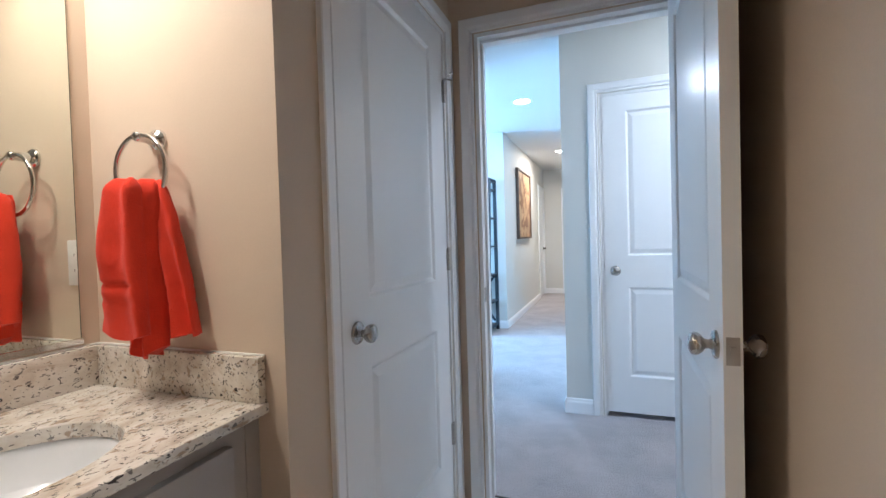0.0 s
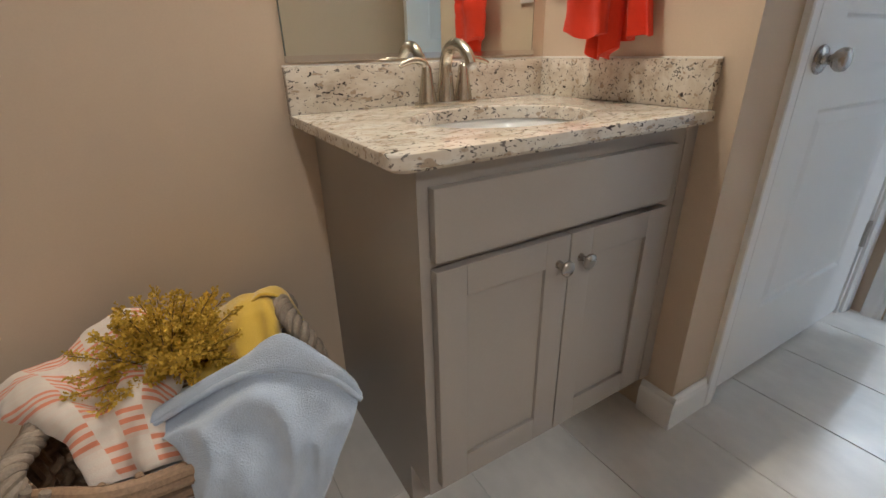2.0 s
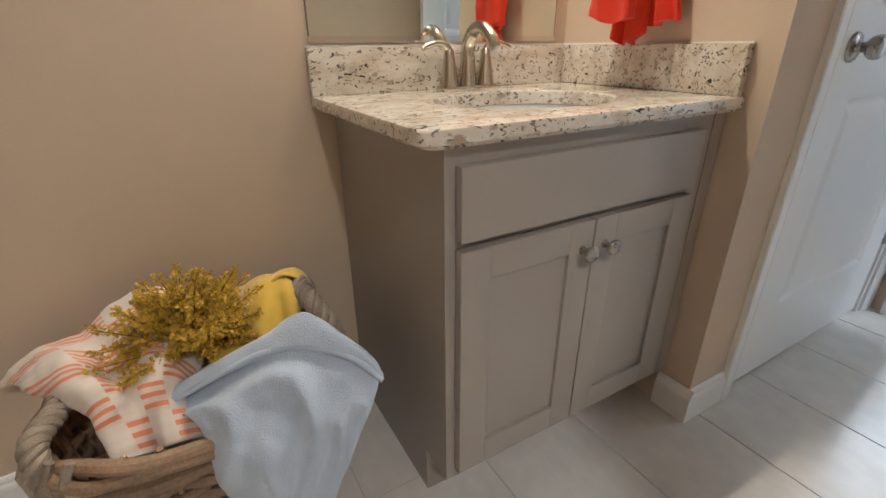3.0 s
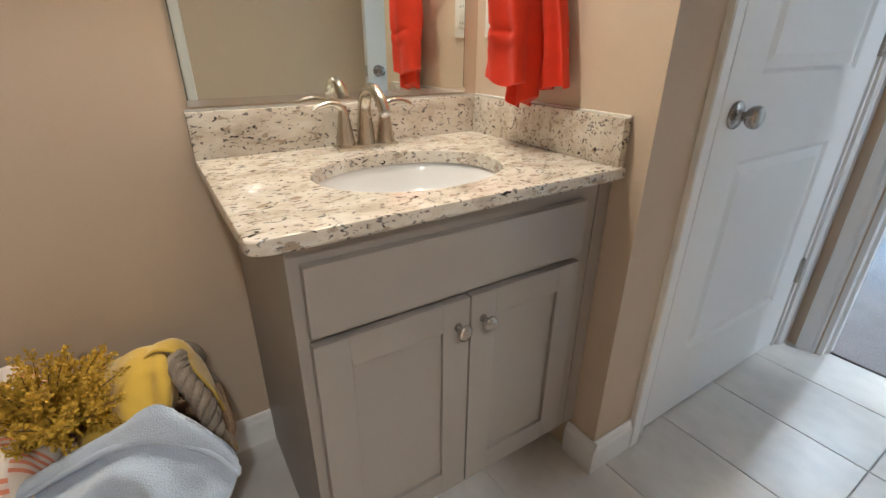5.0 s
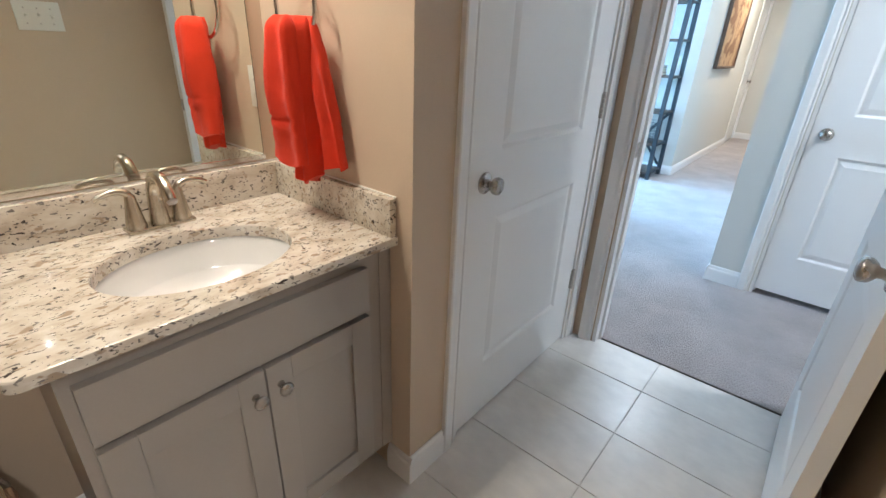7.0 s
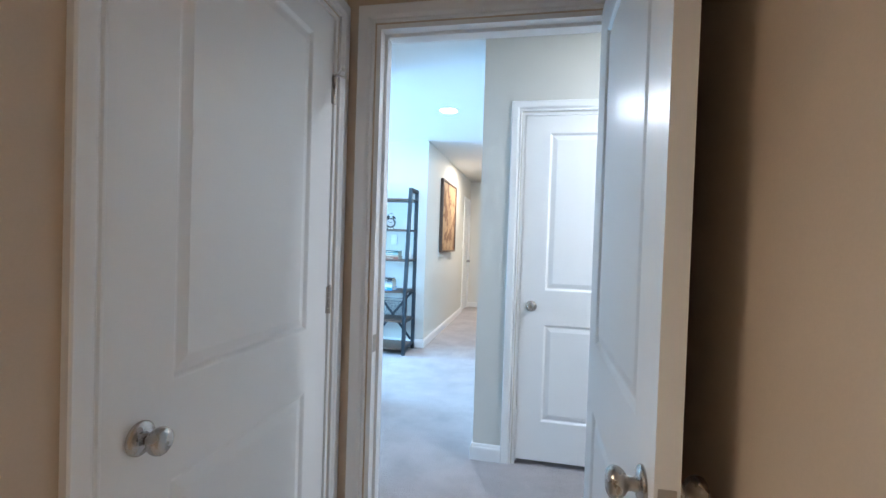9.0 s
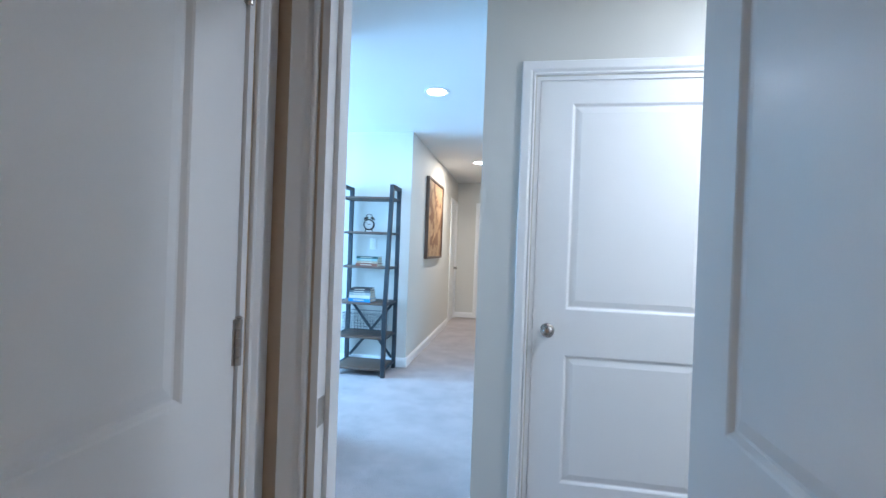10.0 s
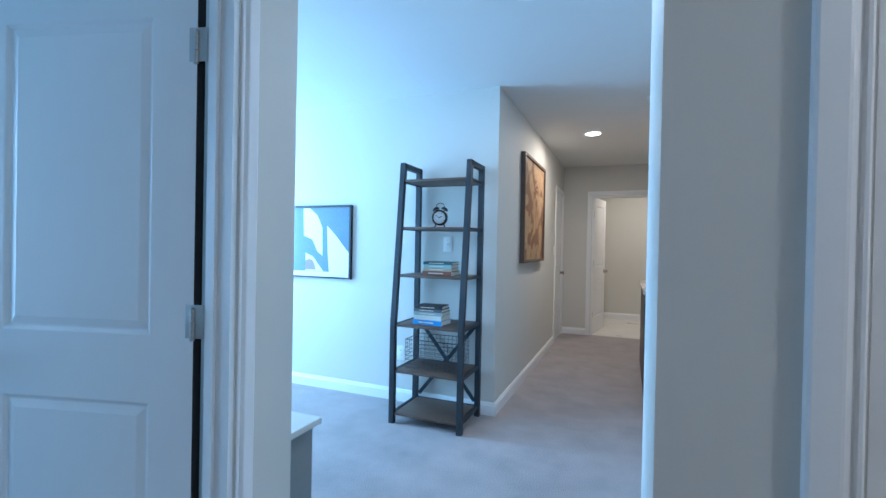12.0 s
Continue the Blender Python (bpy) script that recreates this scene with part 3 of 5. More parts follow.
part("slab", slab_mesh(), GRANITE, top, smooth=True, angle=30)
box_part("backsplash", (BX + 0.002, BX + 0.022, CLY, TY - 0.002, CTZ + 0.0005, CTZ + 0.097), GRANITE, top, bevel=0.002)
box_part("side_splash", (BX + 0.0225, CFX - 0.006, TY - 0.022, TY - 0.002, CTZ + 0.0005, CTZ + 0.097), GRANITE, top, bevel=0.002)
CAULK = mat("white_caulk", (0.78, 0.76, 0.72), 0.5, vary=0.03)
bm = bmesh.new()
bm_box(bm, BX + 0.0005, BX + 0.006, CLY, TY - 0.002, CTZ + 0.097, CTZ + 0.101, bevel=0.001)
part("caulk_line", bm, CAULK, top, "white caulk bead")
bm = bmesh.new()
bm_box(bm, BX + 0.006, CFX - 0.006, TY - 0.006, TY - 0.0005, CTZ + 0.097, CTZ + 0.101, bevel=0.001)
part("caulk_line", bm, CAULK, top, "white caulk bead")

sink = thing("sink", pose(SX, SY, CTZ), "white oval undermount porcelain basin", "sink")
bm = bmesh.new()
prof = [(1.10, -0.0305), (1.03, -0.031), (1.0, -0.036), (0.97, -0.055), (0.92, -0.085), (0.82, -0.115), (0.64, -0.138), (0.40, -0.150), (0.12, -0.154)]
rings = [[bm.verts.new((SA * k * math.cos(2 * math.pi * i / 56), SB * k * math.sin(2 * math.pi * i / 56), z)) for i in range(56)] for k, z in prof]
for a, b in zip(rings, rings[1:]):
    for i in range(56):
        bm.faces.new((a[i], a[(i + 1) % 56], b[(i + 1) % 56], b[i]))
bm.faces.new(rings[-1])
under = [[bm.verts.new((v.co.x * 1.04, v.co.y * 1.04, v.co.z - 0.008)) for v in r] for r in (rings[0], rings[4], rings[-1])]
for a, b in zip(under, under[1:]):
    for i in range(56):
        bm.faces.new((a[i], a[(i + 1) % 56], b[(i + 1) % 56], b[i]))
bm.faces.new(under[-1])
for i in range(56):
    bm.faces.new((rings[0][i], rings[0][(i + 1) % 56], under[0][(i + 1) % 56], under[0][i]))
part("bowl", bm, PORCELAIN, sink, "", True, 60)
bm = bmesh.new()
lathe(bm, [(0.026, -0.1545), (0.026, -0.1515), (0.021, -0.1505), (0.019, -0.1515), (0.004, -0.1495)], n=24)
part("drain", bm, CHROME, sink, "chrome drain fitting", True)

FAUX = -1.236
fau = thing("faucet", pose(FAUX, 0.480, CTZ), "brushed nickel two-handle faucet behind the basin", "faucet")
FN = mat("warm_brushed_nickel", (0.60, 0.55, 0.47), 0.24, 1.0, vary=0.03, scale=40, fine=500, bump=0.02, dist=0.0002)
bm = bmesh.new()
bm_box(bm, -0.024, 0.024, -0.076, 0.076, 0.0, 0.011, bevel=0.005)
part("base_plate", bm, FN, fau, smooth=True)
bm = bmesh.new()
lathe(bm, [(0.0225, 0.010), (0.0215, 0.022), (0.0185, 0.05), (0.0165, 0.075), (0.0155, 0.085)], n=20)
arc = spline([(0, 0, 0.075), (0.004, 0, 0.102), (0.024, 0, 0.128), (0.058, 0, 0.134), (0.092, 0, 0.116), (0.110, 0, 0.092)], 26)
tube(bm, arc, [0.0155 - 0.0035 * i / 25 for i in range(26)], 16)
part("spout", bm, FN, fau, "arched spout", True, 50)
bm = bmesh.new()
lathe(bm, [(0.0105, 0), (0.0105, 0.006), (0.008, 0.008)], pose(0.110, 0, 0.092, 0, 143, 0), 14)
part("aerator", bm, STEEL, fau, "", True)
for s in (-1, 1):
    bm = bmesh.new()
    lathe(bm, [(0.0225, 0.010), (0.0215, 0.020), (0.0165, 0.050), (0.0125, 0.076), (0.0118, 0.085), (0.010, 0.090), (0.004, 0.092)], Matrix.Translation((0, s * 0.051, 0)), 20)
    arm = spline([(0, s * 0.050, 0.082), (0.001, s * 0.058, 0.096), (0.002, s * 0.080, 0.103), (0.003, s * 0.108, 0.098), (0.004, s * 0.122, 0.091)], 18)
    tube(bm, arm, [0.0098 - 0.0048 * (i / 17) for i in range(18)], 12)
    part("handle", bm, FN, fau, "tapered lever handle", True, 50)

mir = thing("mirror", pose(BX, 0.0, 0.0), "frameless rectangular wall mirror above the backsplash", "mirror")
MY0, MY1, MZ0, MZ1 = 0.126, 0.806, 0.926, 1.860
mg = bpy.data.materials.new("mirror_silver")
mg.use_nodes = True
mb = mg.node_tree.nodes["Principled BSDF"]
mb.inputs["Base Color"].default_value, mb.inputs["Metallic"].default_value, mb.inputs["Roughness"].default_value = (0.80, 0.845, 0.80, 1), 1.0, 0.012
EDGE = mat("dark_mirror_edge", (0.22, 0.24, 0.21), 0.2, 0.3, vary=0.05, bump=0.0)
box_part("backing", (0.0005, 0.0042, MY0, MY1, MZ0, MZ1), EDGE, mir, "greenish glass edge")
box_part("glass", (0.0043, 0.0052, MY0 + 0.0025, MY1 - 0.0025, MZ0 + 0.002, MZ1 - 0.0025), mg, mir, "silvered mirror glass")
bm = bmesh.new()
bm_box(bm, 0.0004, 0.0085, MY0 - 0.002, MY1 + 0.002, MZ0 - 0.005, MZ0 - 0.0005)
bm_box(bm, 0.0060, 0.0085, MY0 - 0.002, MY1 + 0.002, MZ0 - 0.0005, MZ0 + 0.008)
part("bottom_channel", bm, CHROME, mir, "polished metal channel")

# vanity light above the mirror
vl = thing("vanity_light", pose(BX, 0.44, 2.18), "nickel vanity light with frosted glass shades, switched on", "wall light")
box_part("backplate", (0.0005, 0.022, -0.28, 0.28, -0.055, 0.055), NICKEL, vl, "", 0.006)
SHADE = bpy.data.materials.new("frosted_shade_glass")
SHADE.use_nodes = True
sb = SHADE.node_tree.nodes["Principled BSDF"]
sb.inputs["Base Color"].default_value, sb.inputs["Roughness"].default_value, sb.inputs["Transmission Weight"].default_value = (0.9, 0.88, 0.84, 1), 0.55, 0.55
for dy in (-0.19, 0.0, 0.19):
    bm = bmesh.new()
    tube(bm, spline([(0.02, dy, 0.0), (0.07, dy, 0.03), (0.115, dy, 0.045), (0.13, dy, 0.03)], 12), 0.008, 10)
    lathe(bm, [(0.02, 0.0), (0.026, 0.005), (0.026, 0.028), (0.012, 0.036)], Matrix.Translation((0.13, dy, 0.0)), 20)
    part("arm", bm, NICKEL, vl, "", True)
    bm = bmesh.new()
    lathe(bm, [(0.0255, 0.012), (0.030, 0.002), (0.046, -0.045), (0.062, -0.105), (0.0600, -0.105), (0.044, -0.044), (0.028, 0.0), (0.0235, 0.009)], Matrix.Translation((0.13, dy, 0.0)), 28)
    part("shade", bm, SHADE, vl, "frosted glass bell shade", True, 60)
    lamp("vanity_bulb", "POINT", pose(BX + 0.13, 0.44 + dy, 2.118), VANITY_WATTS, WARM, 0.028)

# ---- bathroom: wall fittings ----
def plate(name, m, w, h, label, category):
    p = thing(name, m, label, category)
    bm = bmesh.new()
    bm_box(bm, -w / 2, w / 2, -h / 2, h / 2, 0.0005, 0.006, bevel=0.0022)
    part("cover_plate", bm, PLASTIC, p, "", True)
    return p


def outlet(m, label):
    p = plate("wall_outlet", m, 0.071, 0.116, label, "outlet")
    box_part("receptacle", (-0.0165, 0.0165, -0.033, 0.033, 0.006, 0.0075), PLASTIC, p, "", 0.0006)
    for y in (-0.020, 0.020):
        for x, hh in ((-0.0065, 0.009), (0.0065, 0.007)):
            box_part("slot", (x - 0.001, x + 0.001, y - hh / 2, y + hh / 2, 0.0074, 0.0078), DARK, p, "dark outlet slot")
    for y in (-0.0025, 0.003):
        box_part("test_button", (-0.008, 0.008, y - 0.002, y + 0.002, 0.0074, 0.0085), PLASTIC, p)
    return p


def switch(m, gangs, label):
    p = plate("light_switch", m, 0.071 + 0.046 * (gangs - 1), 0.116, label, "light switch")
    for g in range(gangs):
        x = (g - (gangs - 1) / 2) * 0.046
        bm = bmesh.new()
        bm_box(bm, -0.0048, 0.0048, -0.0115, 0.0115, 0.005, 0.0072)
        bmesh.ops.translate(bm, verts=bm.verts, vec=(x, 0, 0))
        part("slot", bm, PLASTIC, p)
        bm = bmesh.new()
        bm_box(bm, -0.0038, 0.0038, -0.0045, 0.0045, 0.0, 0.017, bevel=0.0012)
        bmesh.ops.transform(bm, matrix=pose(x, 0.003, 0.004, 28 if g % 2 == 0 else -28, 0, 0), verts=bm.verts)
        part("toggle", bm, PLASTIC, p, "", True)
        for y in (-0.030, 0.030):
            bm = bmesh.new()
            lathe(bm, [(0.0032, 0.0058), (0.0028, 0.0068), (0.001, 0.0070)], Matrix.Translation((x, y, 0)), 10)
            part("screw", bm, STEEL, p, "", True)
    return p


outlet(frame_m((-1.2295, TY, 1.115), (1, 0, 0), (0, -1, 0)), "white outlet with square cover plate beside the mirror")
switch(frame_m((RX, 0.665, 1.295), (0, 1, 0), (-1, 0, 0)), 3, "white three-gang toggle switch plate on the tan wall")

tr = thing("towel_ring", pose(-1.070, TY, 1.394), "polished metal towel ring on the tan wall", "towel ring")
bm = bmesh.new()
lathe(bm, [(0.026, 0.0005), (0.026, 0.006), (0.022, 0.011), (0.0125, 0.016), (0.011, 0.040), (0.012, 0.052), (0.009, 0.058), (0.003, 0.060)], pose(0, 0, 0, 90, 0, 0), 28)
part("post", bm, CHROME, tr, "round wall post", True, 50)
bm = bmesh.new()
tube(bm, [(0.078 * math.sin(a), -0.048, -0.074 + 0.078 * math.cos(a)) for a in [2 * math.pi * i / 56 for i in range(56)]], 0.0052, 10, True)
part("ring", bm, CHROME, tr, "thin metal ring", True)


def fabric(name, colour, fine=700, vary=0.14, bump=0.8, dist=0.004, sheen=0.5):
    return mat(name, colour, 0.95, vary=vary, scale=14, fine=fine, bump=bump, dist=dist, spec=0.1, sheen=sheen)


CORAL = fabric("coral_terry", (0.80, 0.055, 0.024), 420, sheen=0.12)
tw = thing("hand_towel", pose(-1.050, TY - 0.056, 1.280), "coral red terry hand towel folded through the ring", "towel")


def towel_fold(xc0, xc1, w0, w1, z_end, depth, waves, phase, y_off, tip=0.0):
    """A hanging fold of towel: a lofted body whose outline ripples more towards its lower end."""
    bm = bmesh.new()
    nz, na = 44, 56
    rings = []
    for j in range(nz):
        s = j / (nz - 1)
        e = s ** 0.75
        w = w0 + (w1 - w0) * e
        d = depth * (0.75 + 0.35 * math.sin(math.pi * min(1, s * 1.1)))
        if j < 5:
            k = (0.22, 0.58, 0.82, 0.95, 1.0)[j]
            w, d = w * (0.66 + 0.34 * k), d * k
        zz = z_end * s
        bandpos = [z_end + 0.105, z_end + 0.072]
        pinch = 1.0 - 0.22 * sum(math.exp(-((zz - b) / 0.004) ** 2) for b in bandpos)
        ring = []
        for i in range(na):
            a = 2 * math.pi * i / na
            ca, sa = math.cos(a), math.sin(a)
            x = 0.94 * w / 2 * math.copysign(abs(ca) ** 0.7, ca)
            u = x / (w / 2)
            rip = (0.25 + 0.75 * s) * 0.010 * math.sin(waves * u * 3.1 + phase + 0.8 * s) + 0.006 * math.sin(5.1 * u + 2.0 * phase - 2.2 * s)
            y = d / 2 * math.copysign(abs(sa) ** 0.8, sa) * pinch + rip + 0.004 * noise.noise((x * 40, zz * 22, phase))
            drop = tip * s ** 3 * (0.5 - 0.5 * math.cos(math.pi * (u + 1))) + 0.006 * s * math.sin(2.5 * u + phase)
            ring.append(bm.verts.new((xc0 + (xc1 - xc0) * e + x, y_off + y, 0.016 + zz - drop)))
        rings.append(ring)
    for a, b in zip(rings, rings[1:]):
        for i in range(na):
            bm.faces.new((a[i], a[(i + 1) % na], b[(i + 1) % na], b[i]))
    bm.faces.new(rings[0])
    bm.faces.new(rings[-1][::-1])
    return bm


part("front_fold", towel_fold(-0.006, -0.016, 0.084, 0.128, -0.328, 0.074, 1.3, 0.4, -0.032, 0.010), CORAL, tw, "", True, 80)
part("middle_fold", towel_fold(0.012, 0.016, 0.070, 0.074, -0.366, 0.050, 2.0, 2.0, -0.010, 0.016), CORAL, tw, "", True, 80)
part("back_fold", towel_fold(0.022, 0.082, 0.046, 0.082, -0.342, 0.034, 1.8, 3.6, 0.014, 0.0), CORAL, tw, "", True, 80)


# hinge-pin door stop on the closed door's top hinge
ds = thing("door_stop", pose(PX + 0.002, D1[1] - 0.020, 1.812), "chrome hinge-pin door stop on the closed door", "door stop")
bm = bmesh.new()
tube(bm, [(0.0, 0.0, 0.0), (0.018, -0.012, 0.002), (0.045, -0.035, 0.004)], 0.0035, 10)
lathe(bm, [(0.009, 0), (0.009, 0.005)], Matrix.Translation((0, 0, -0.004)), 14)
part("rod", bm, CHROME, ds, "", True)
bm = bmesh.new()
tube(bm, [(0.0, 0.0, 0.0), (0.020, 0.022, 0.0), (0.026, 0.028, 0.0)], 0.0035, 10)
part("arm", bm, CHROME, ds, "", True)
bm = bmesh.new()
bmesh.ops.create_uvsphere(bm, u_segments=12, v_segments=8, radius=0.008, matrix=Matrix.Translation((0.047, -0.037, 0.004)))
part("bumper", bm, PLASTIC, ds, "white rubber bumper", True)
bm = bmesh.new()
bm_box(bm, D2[0] + 0.0155, D2[0] + 0.0175, EY + 0.004, EY + 0.034, 0.872, 0.932, bevel=0.0006)
structure("trim_strike_plate", bm, STEEL, "satin steel strike plate in the door jamb")


# ---- bathroom: basket with towels ----
WICK = mat("grey_brown_willow", (0.27, 0.175, 0.11), 0.62, vary=0.35, scale=18, fine=160, bump=0.5, dist=0.002, island=0.25, stretch=(1, 1, 1))
WICK2 = mat("weathered_rope_willow", (0.30, 0.245, 0.195), 0.7, vary=0.25, scale=22, fine=200, bump=0.5, dist=0.002, island=0.15)
BXC, BYC = -1.096, -0.205
PILE = Vector((-0.066, 0.085, -0.030))      # where the cloths lie in the basket
bk = thing("wicker_basket", pose(BXC, BYC, 0), "oval woven willow basket with twisted rope handles", "basket")
RIMZ = 0.337


def oval(a, k, z_out=0.0):
    """Rounded oblong: half width 0.17, half length 0.25 at the rim."""
    ca, sa = math.cos(a), math.sin(a)
    return Vector((0.172 * k * math.copysign(abs(ca) ** 0.75, ca), 0.245 * k * math.copysign(abs(sa) ** 0.75, sa), 0))


STAKES = 30
rng = random.Random(5)
for i in range(STAKES):
    a = 2 * math.pi * i / STAKES
    bm = bmesh.new()
    tube(bm, [oval(a, 0.80 + 0.2 * t) + Vector((0, 0, 0.01 + RIMZ * t)) for t in (0, 0.25, 0.5, 0.75, 1.0)], 0.006, 6)
    part("stake", bm, WICK, bk, "", True)
z = 0.016
row = 0
while z < RIMZ - 0.05:
    r = rng.uniform(0.0085, 0.0105)
    k = 0.80 + 0.2 * z / RIMZ
    bm = bmesh.new()
    pts = []
    n = STAKES * 4
    for i in range(n):
        a = 2 * math.pi * i / n
        w = math.cos(STAKES / 2 * a + row * math.pi)
        p = oval(a, k) * (1 + 0.052 * w)
        pts.append(p + Vector((0, 0, z + 0.003 * math.sin(3 * a + row))))
    tube(bm, pts, r, 8, True)
    part("weaver", bm, WICK, bk, "", True)
    z += r * 1.95
    row += 1
for q, (dz, kk, r) in enumerate(((-0.050, 1.05, 0.0115), (-0.026, 1.06, 0.012), (-0.002, 1.03, 0.0125), (-0.010, 1.09, 0.0105))):
    bm = bmesh.new()
    tube(bm, [oval(a, kk) * (1 + 0.022 * math.sin(7 * a + 2 * q)) + Vector((0, 0, RIMZ + dz + 0.008 * math.sin(5 * a + 2.3 * q))) for a in [2 * math.pi * i / 96 for i in range(96)]], r, 8, True)
    part("rim_rod", bm, WICK, bk, "thick bent willow rod", True)
TOPZ = {-1: 0.040, 1: 0.128}
SIDEZ = {-1: 0.036, 1: 0.068}
for s in (-1, 1):
    guide = spline([(-0.120, s * 0.212, RIMZ - 0.03), (-0.105, s * 0.232, RIMZ + SIDEZ[s]), (-0.050, s * (0.214 if s < 0 else 0.205), RIMZ + TOPZ[s]), (0.030, s * (0.214 if s < 0 else 0.205), RIMZ + TOPZ[s]), (0.100, s * 0.234, RIMZ + SIDEZ[s]), (0.130, s * 0.226, RIMZ - 0.03)], 140)
    for k in range(3):
        bm = bmesh.new()
        pts = []
        for i, p in enumerate(guide):
            d = (guide[min(i + 1, 139)] - guide[max(i - 1, 0)]).normalized()
            u = d.cross(Vector((0, 1, 0))).normalized()
            v = d.cross(u)
            a = i * 0.36 + k * 2 * math.pi / 3
            pts.append(p + 0.0115 * (math.cos(a) * u + math.sin(a) * v))
        tube(bm, pts, 0.0088, 8)
        part("handle_strand", bm, WICK2, bk, "twisted rope handle strand", True)
    for xe in (-0.125, 0.125):
        for k in range(4):
            bm = bmesh.new()
            x = xe + (k - 1.5) * 0.016
            y = s * 0.245 * max(0.3, 1 - (abs(x) / 0.19) ** 3) ** 0.6
            tube(bm, [(x, y + s * 0.022, RIMZ + 0.026), (x + 0.006, y + s * 0.036, RIMZ - 0.004), (x + 0.010, y + s * 0.030, RIMZ - 0.048), (x + 0.012, y + s * 0.004, RIMZ - 0.064)], 0.0075, 7)
            part("handle_wrap", bm, WICK2, bk, "", True)


def striped(name, base, stripe, check):
    """Woven cloth with stripes across the local v direction, from UV-free object coordinates."""
    m = fabric(name, base, 600, 0.08, 0.5, 0.002, 0.3)
    nt = m.node_tree
    n, l = nt.nodes, nt.links
    b = n["Principled BSDF"]
    src = b.inputs["Base Color"].links[0].from_socket
    at = n.new("ShaderNodeAttribute")
    at.attribute_name = "weave"
    sep = n.new("ShaderNodeSeparateXYZ")
    l.new(at.outputs["Vector"], sep.inputs[0])

    def op(kind, a, c, d=None):
        x = n.new("ShaderNodeMath")
        x.operation = kind
        for i, q in enumerate((a, c)):
            if isinstance(q, (int, float)):
                x.inputs[i].default_value = q
            else:
                l.new(q, x.inputs[i])
        return x.outputs[0]

    fine = op("GREATER_THAN", op("SINE", op("MULTIPLY", sep.outputs["Y"], 2 * math.pi * 24), 0), 0.1)
    block_v = op("GREATER_THAN", op("SINE", op("MULTIPLY", sep.outputs["Y"], 2 * math.pi * 3.4), 0), -0.25)
    block_u = op("GREATER_THAN", op("SINE", op("MULTIPLY", sep.outputs["X"], 2 * math.pi * check), 0), 0.0)
    flip = op("ABSOLUTE", op("SUBTRACT", block_v, block_u), 0)
    fac = op("MULTIPLY", op("MAXIMUM", op("MULTIPLY", fine, 0.9), op("MULTIPLY", flip, 0.15)), op("MAXIMUM", flip, 0.05))
    mix = n.new("ShaderNodeMix")
    mix.data_type = "RGBA"
    l.new(fac, mix.inputs[0])
    l.new(src, mix.inputs[6])
    mix.inputs[7].default_value = (*stripe, 1)
    l.new(mix.outputs[2], b.inputs["Base Color"])
    return m


def drape(name, rows, label, material, folds=0.008, freq=9.0, thick=0.007, nu=70, nv=56, seed=0.0, crease=0.0):
    """A soft cloth laid over a loose guide surface of a few rows, with folds and thickness."""
    cols = [spline(r, nu) for r in rows]
    grid = []
    for i in range(nu):
        grid.append(spline([c[i] for c in cols], nv))
    bm = bmesh.new()
    lay = bm.verts.layers.float_vector.new("weave")
    top, low = [], []
    for i in range(nu):
        t_row, l_row = [], []
        for j in range(nv):
            p = grid[i][j]
            du = grid[min(i + 1, nu - 1)][j] - grid[max(i - 1, 0)][j]
            dv = grid[i][min(j + 1, nv - 1)] - grid[i][max(j - 1, 0)]
            nrm = du.cross(dv)
            nrm = nrm.normalized() if nrm.length > 1e-9 else Vector((0, 0, 1))
            u, v = i / (nu - 1), j / (nv - 1)
            h = folds * (math.sin(freq * u + 2.5 * v + seed) * (0.3 + 0.7 * v) + 0.7 * noise.noise((p.x * 14 + seed, p.y * 14, p.z * 14)) + 0.25 * noise.noise((p.x * 45, p.y * 45, p.z * 45 + seed)))
            if crease:
                for uc, vc, rad, k, wd, turn in ((0.36, 0.74, 0.27, 1.0, 0.060, 0.9), (0.36, 0.74, 0.14, -0.35, 0.05, 0.9), (0.33, 0.84, 0.04, 0.9, 0.09, 0.9), (0.72, 0.95, 0.30, 0.4, 0.06, 1.6), (0.02, 0.66, 0.16, 0.7, 0.05, 0.2), (0.95, 0.70, 0.16, 0.5, 0.05, 2.6)):
                    du2, dv2 = u - uc, (v - vc) * 1.1
                    dist = math.hypot(du2, dv2)
                    sweep = (0.5 + 0.5 * math.cos(math.atan2(-dv2, du2) - turn)) ** 0.7
                    h += crease * k * sweep * math.exp(-((dist - rad) / wd) ** 2)
            edge = 1 - 0.75 * max(0, 1 - min(u, 1 - u, v, 1 - v) / 0.03)
            a = bm.verts.new(p + nrm * (h + thick / 2 * edge))
            b = bm.verts.new(p + nrm * (h - thick / 2 * edge))
            a[lay] = b[lay] = (u, v, 0)
            t_row.append(a)
            l_row.append(b)
        top.append(t_row)
        low.append(l_row)
    for i in range(nu - 1):
        for j in range(nv - 1):
            bm.faces.new((top[i][j], top[i + 1][j], top[i + 1][j + 1], top[i][j + 1]))
            bm.faces.new((low[i][j + 1], low[i + 1][j + 1], low[i + 1][j], low[i][j]))
    rim = [(i, 0) for i in range(nu)] + [(nu - 1, j) for j in range(1, nv)] + [(i, nv - 1) for i in range(nu - 2, -1, -1)] + [(0, j) for j in range(nv - 2, 0, -1)]
    for (a, b), (c2, d) in zip(rim, rim[1:] + rim[:1]):
        bm.faces.new((top[a][b], low[a][b], low[c2][d], top[c2][d]))
    ob = tagged(finish(name, bm, material, True, 80), label, "towel")
    ob.location = PILE
    return ob


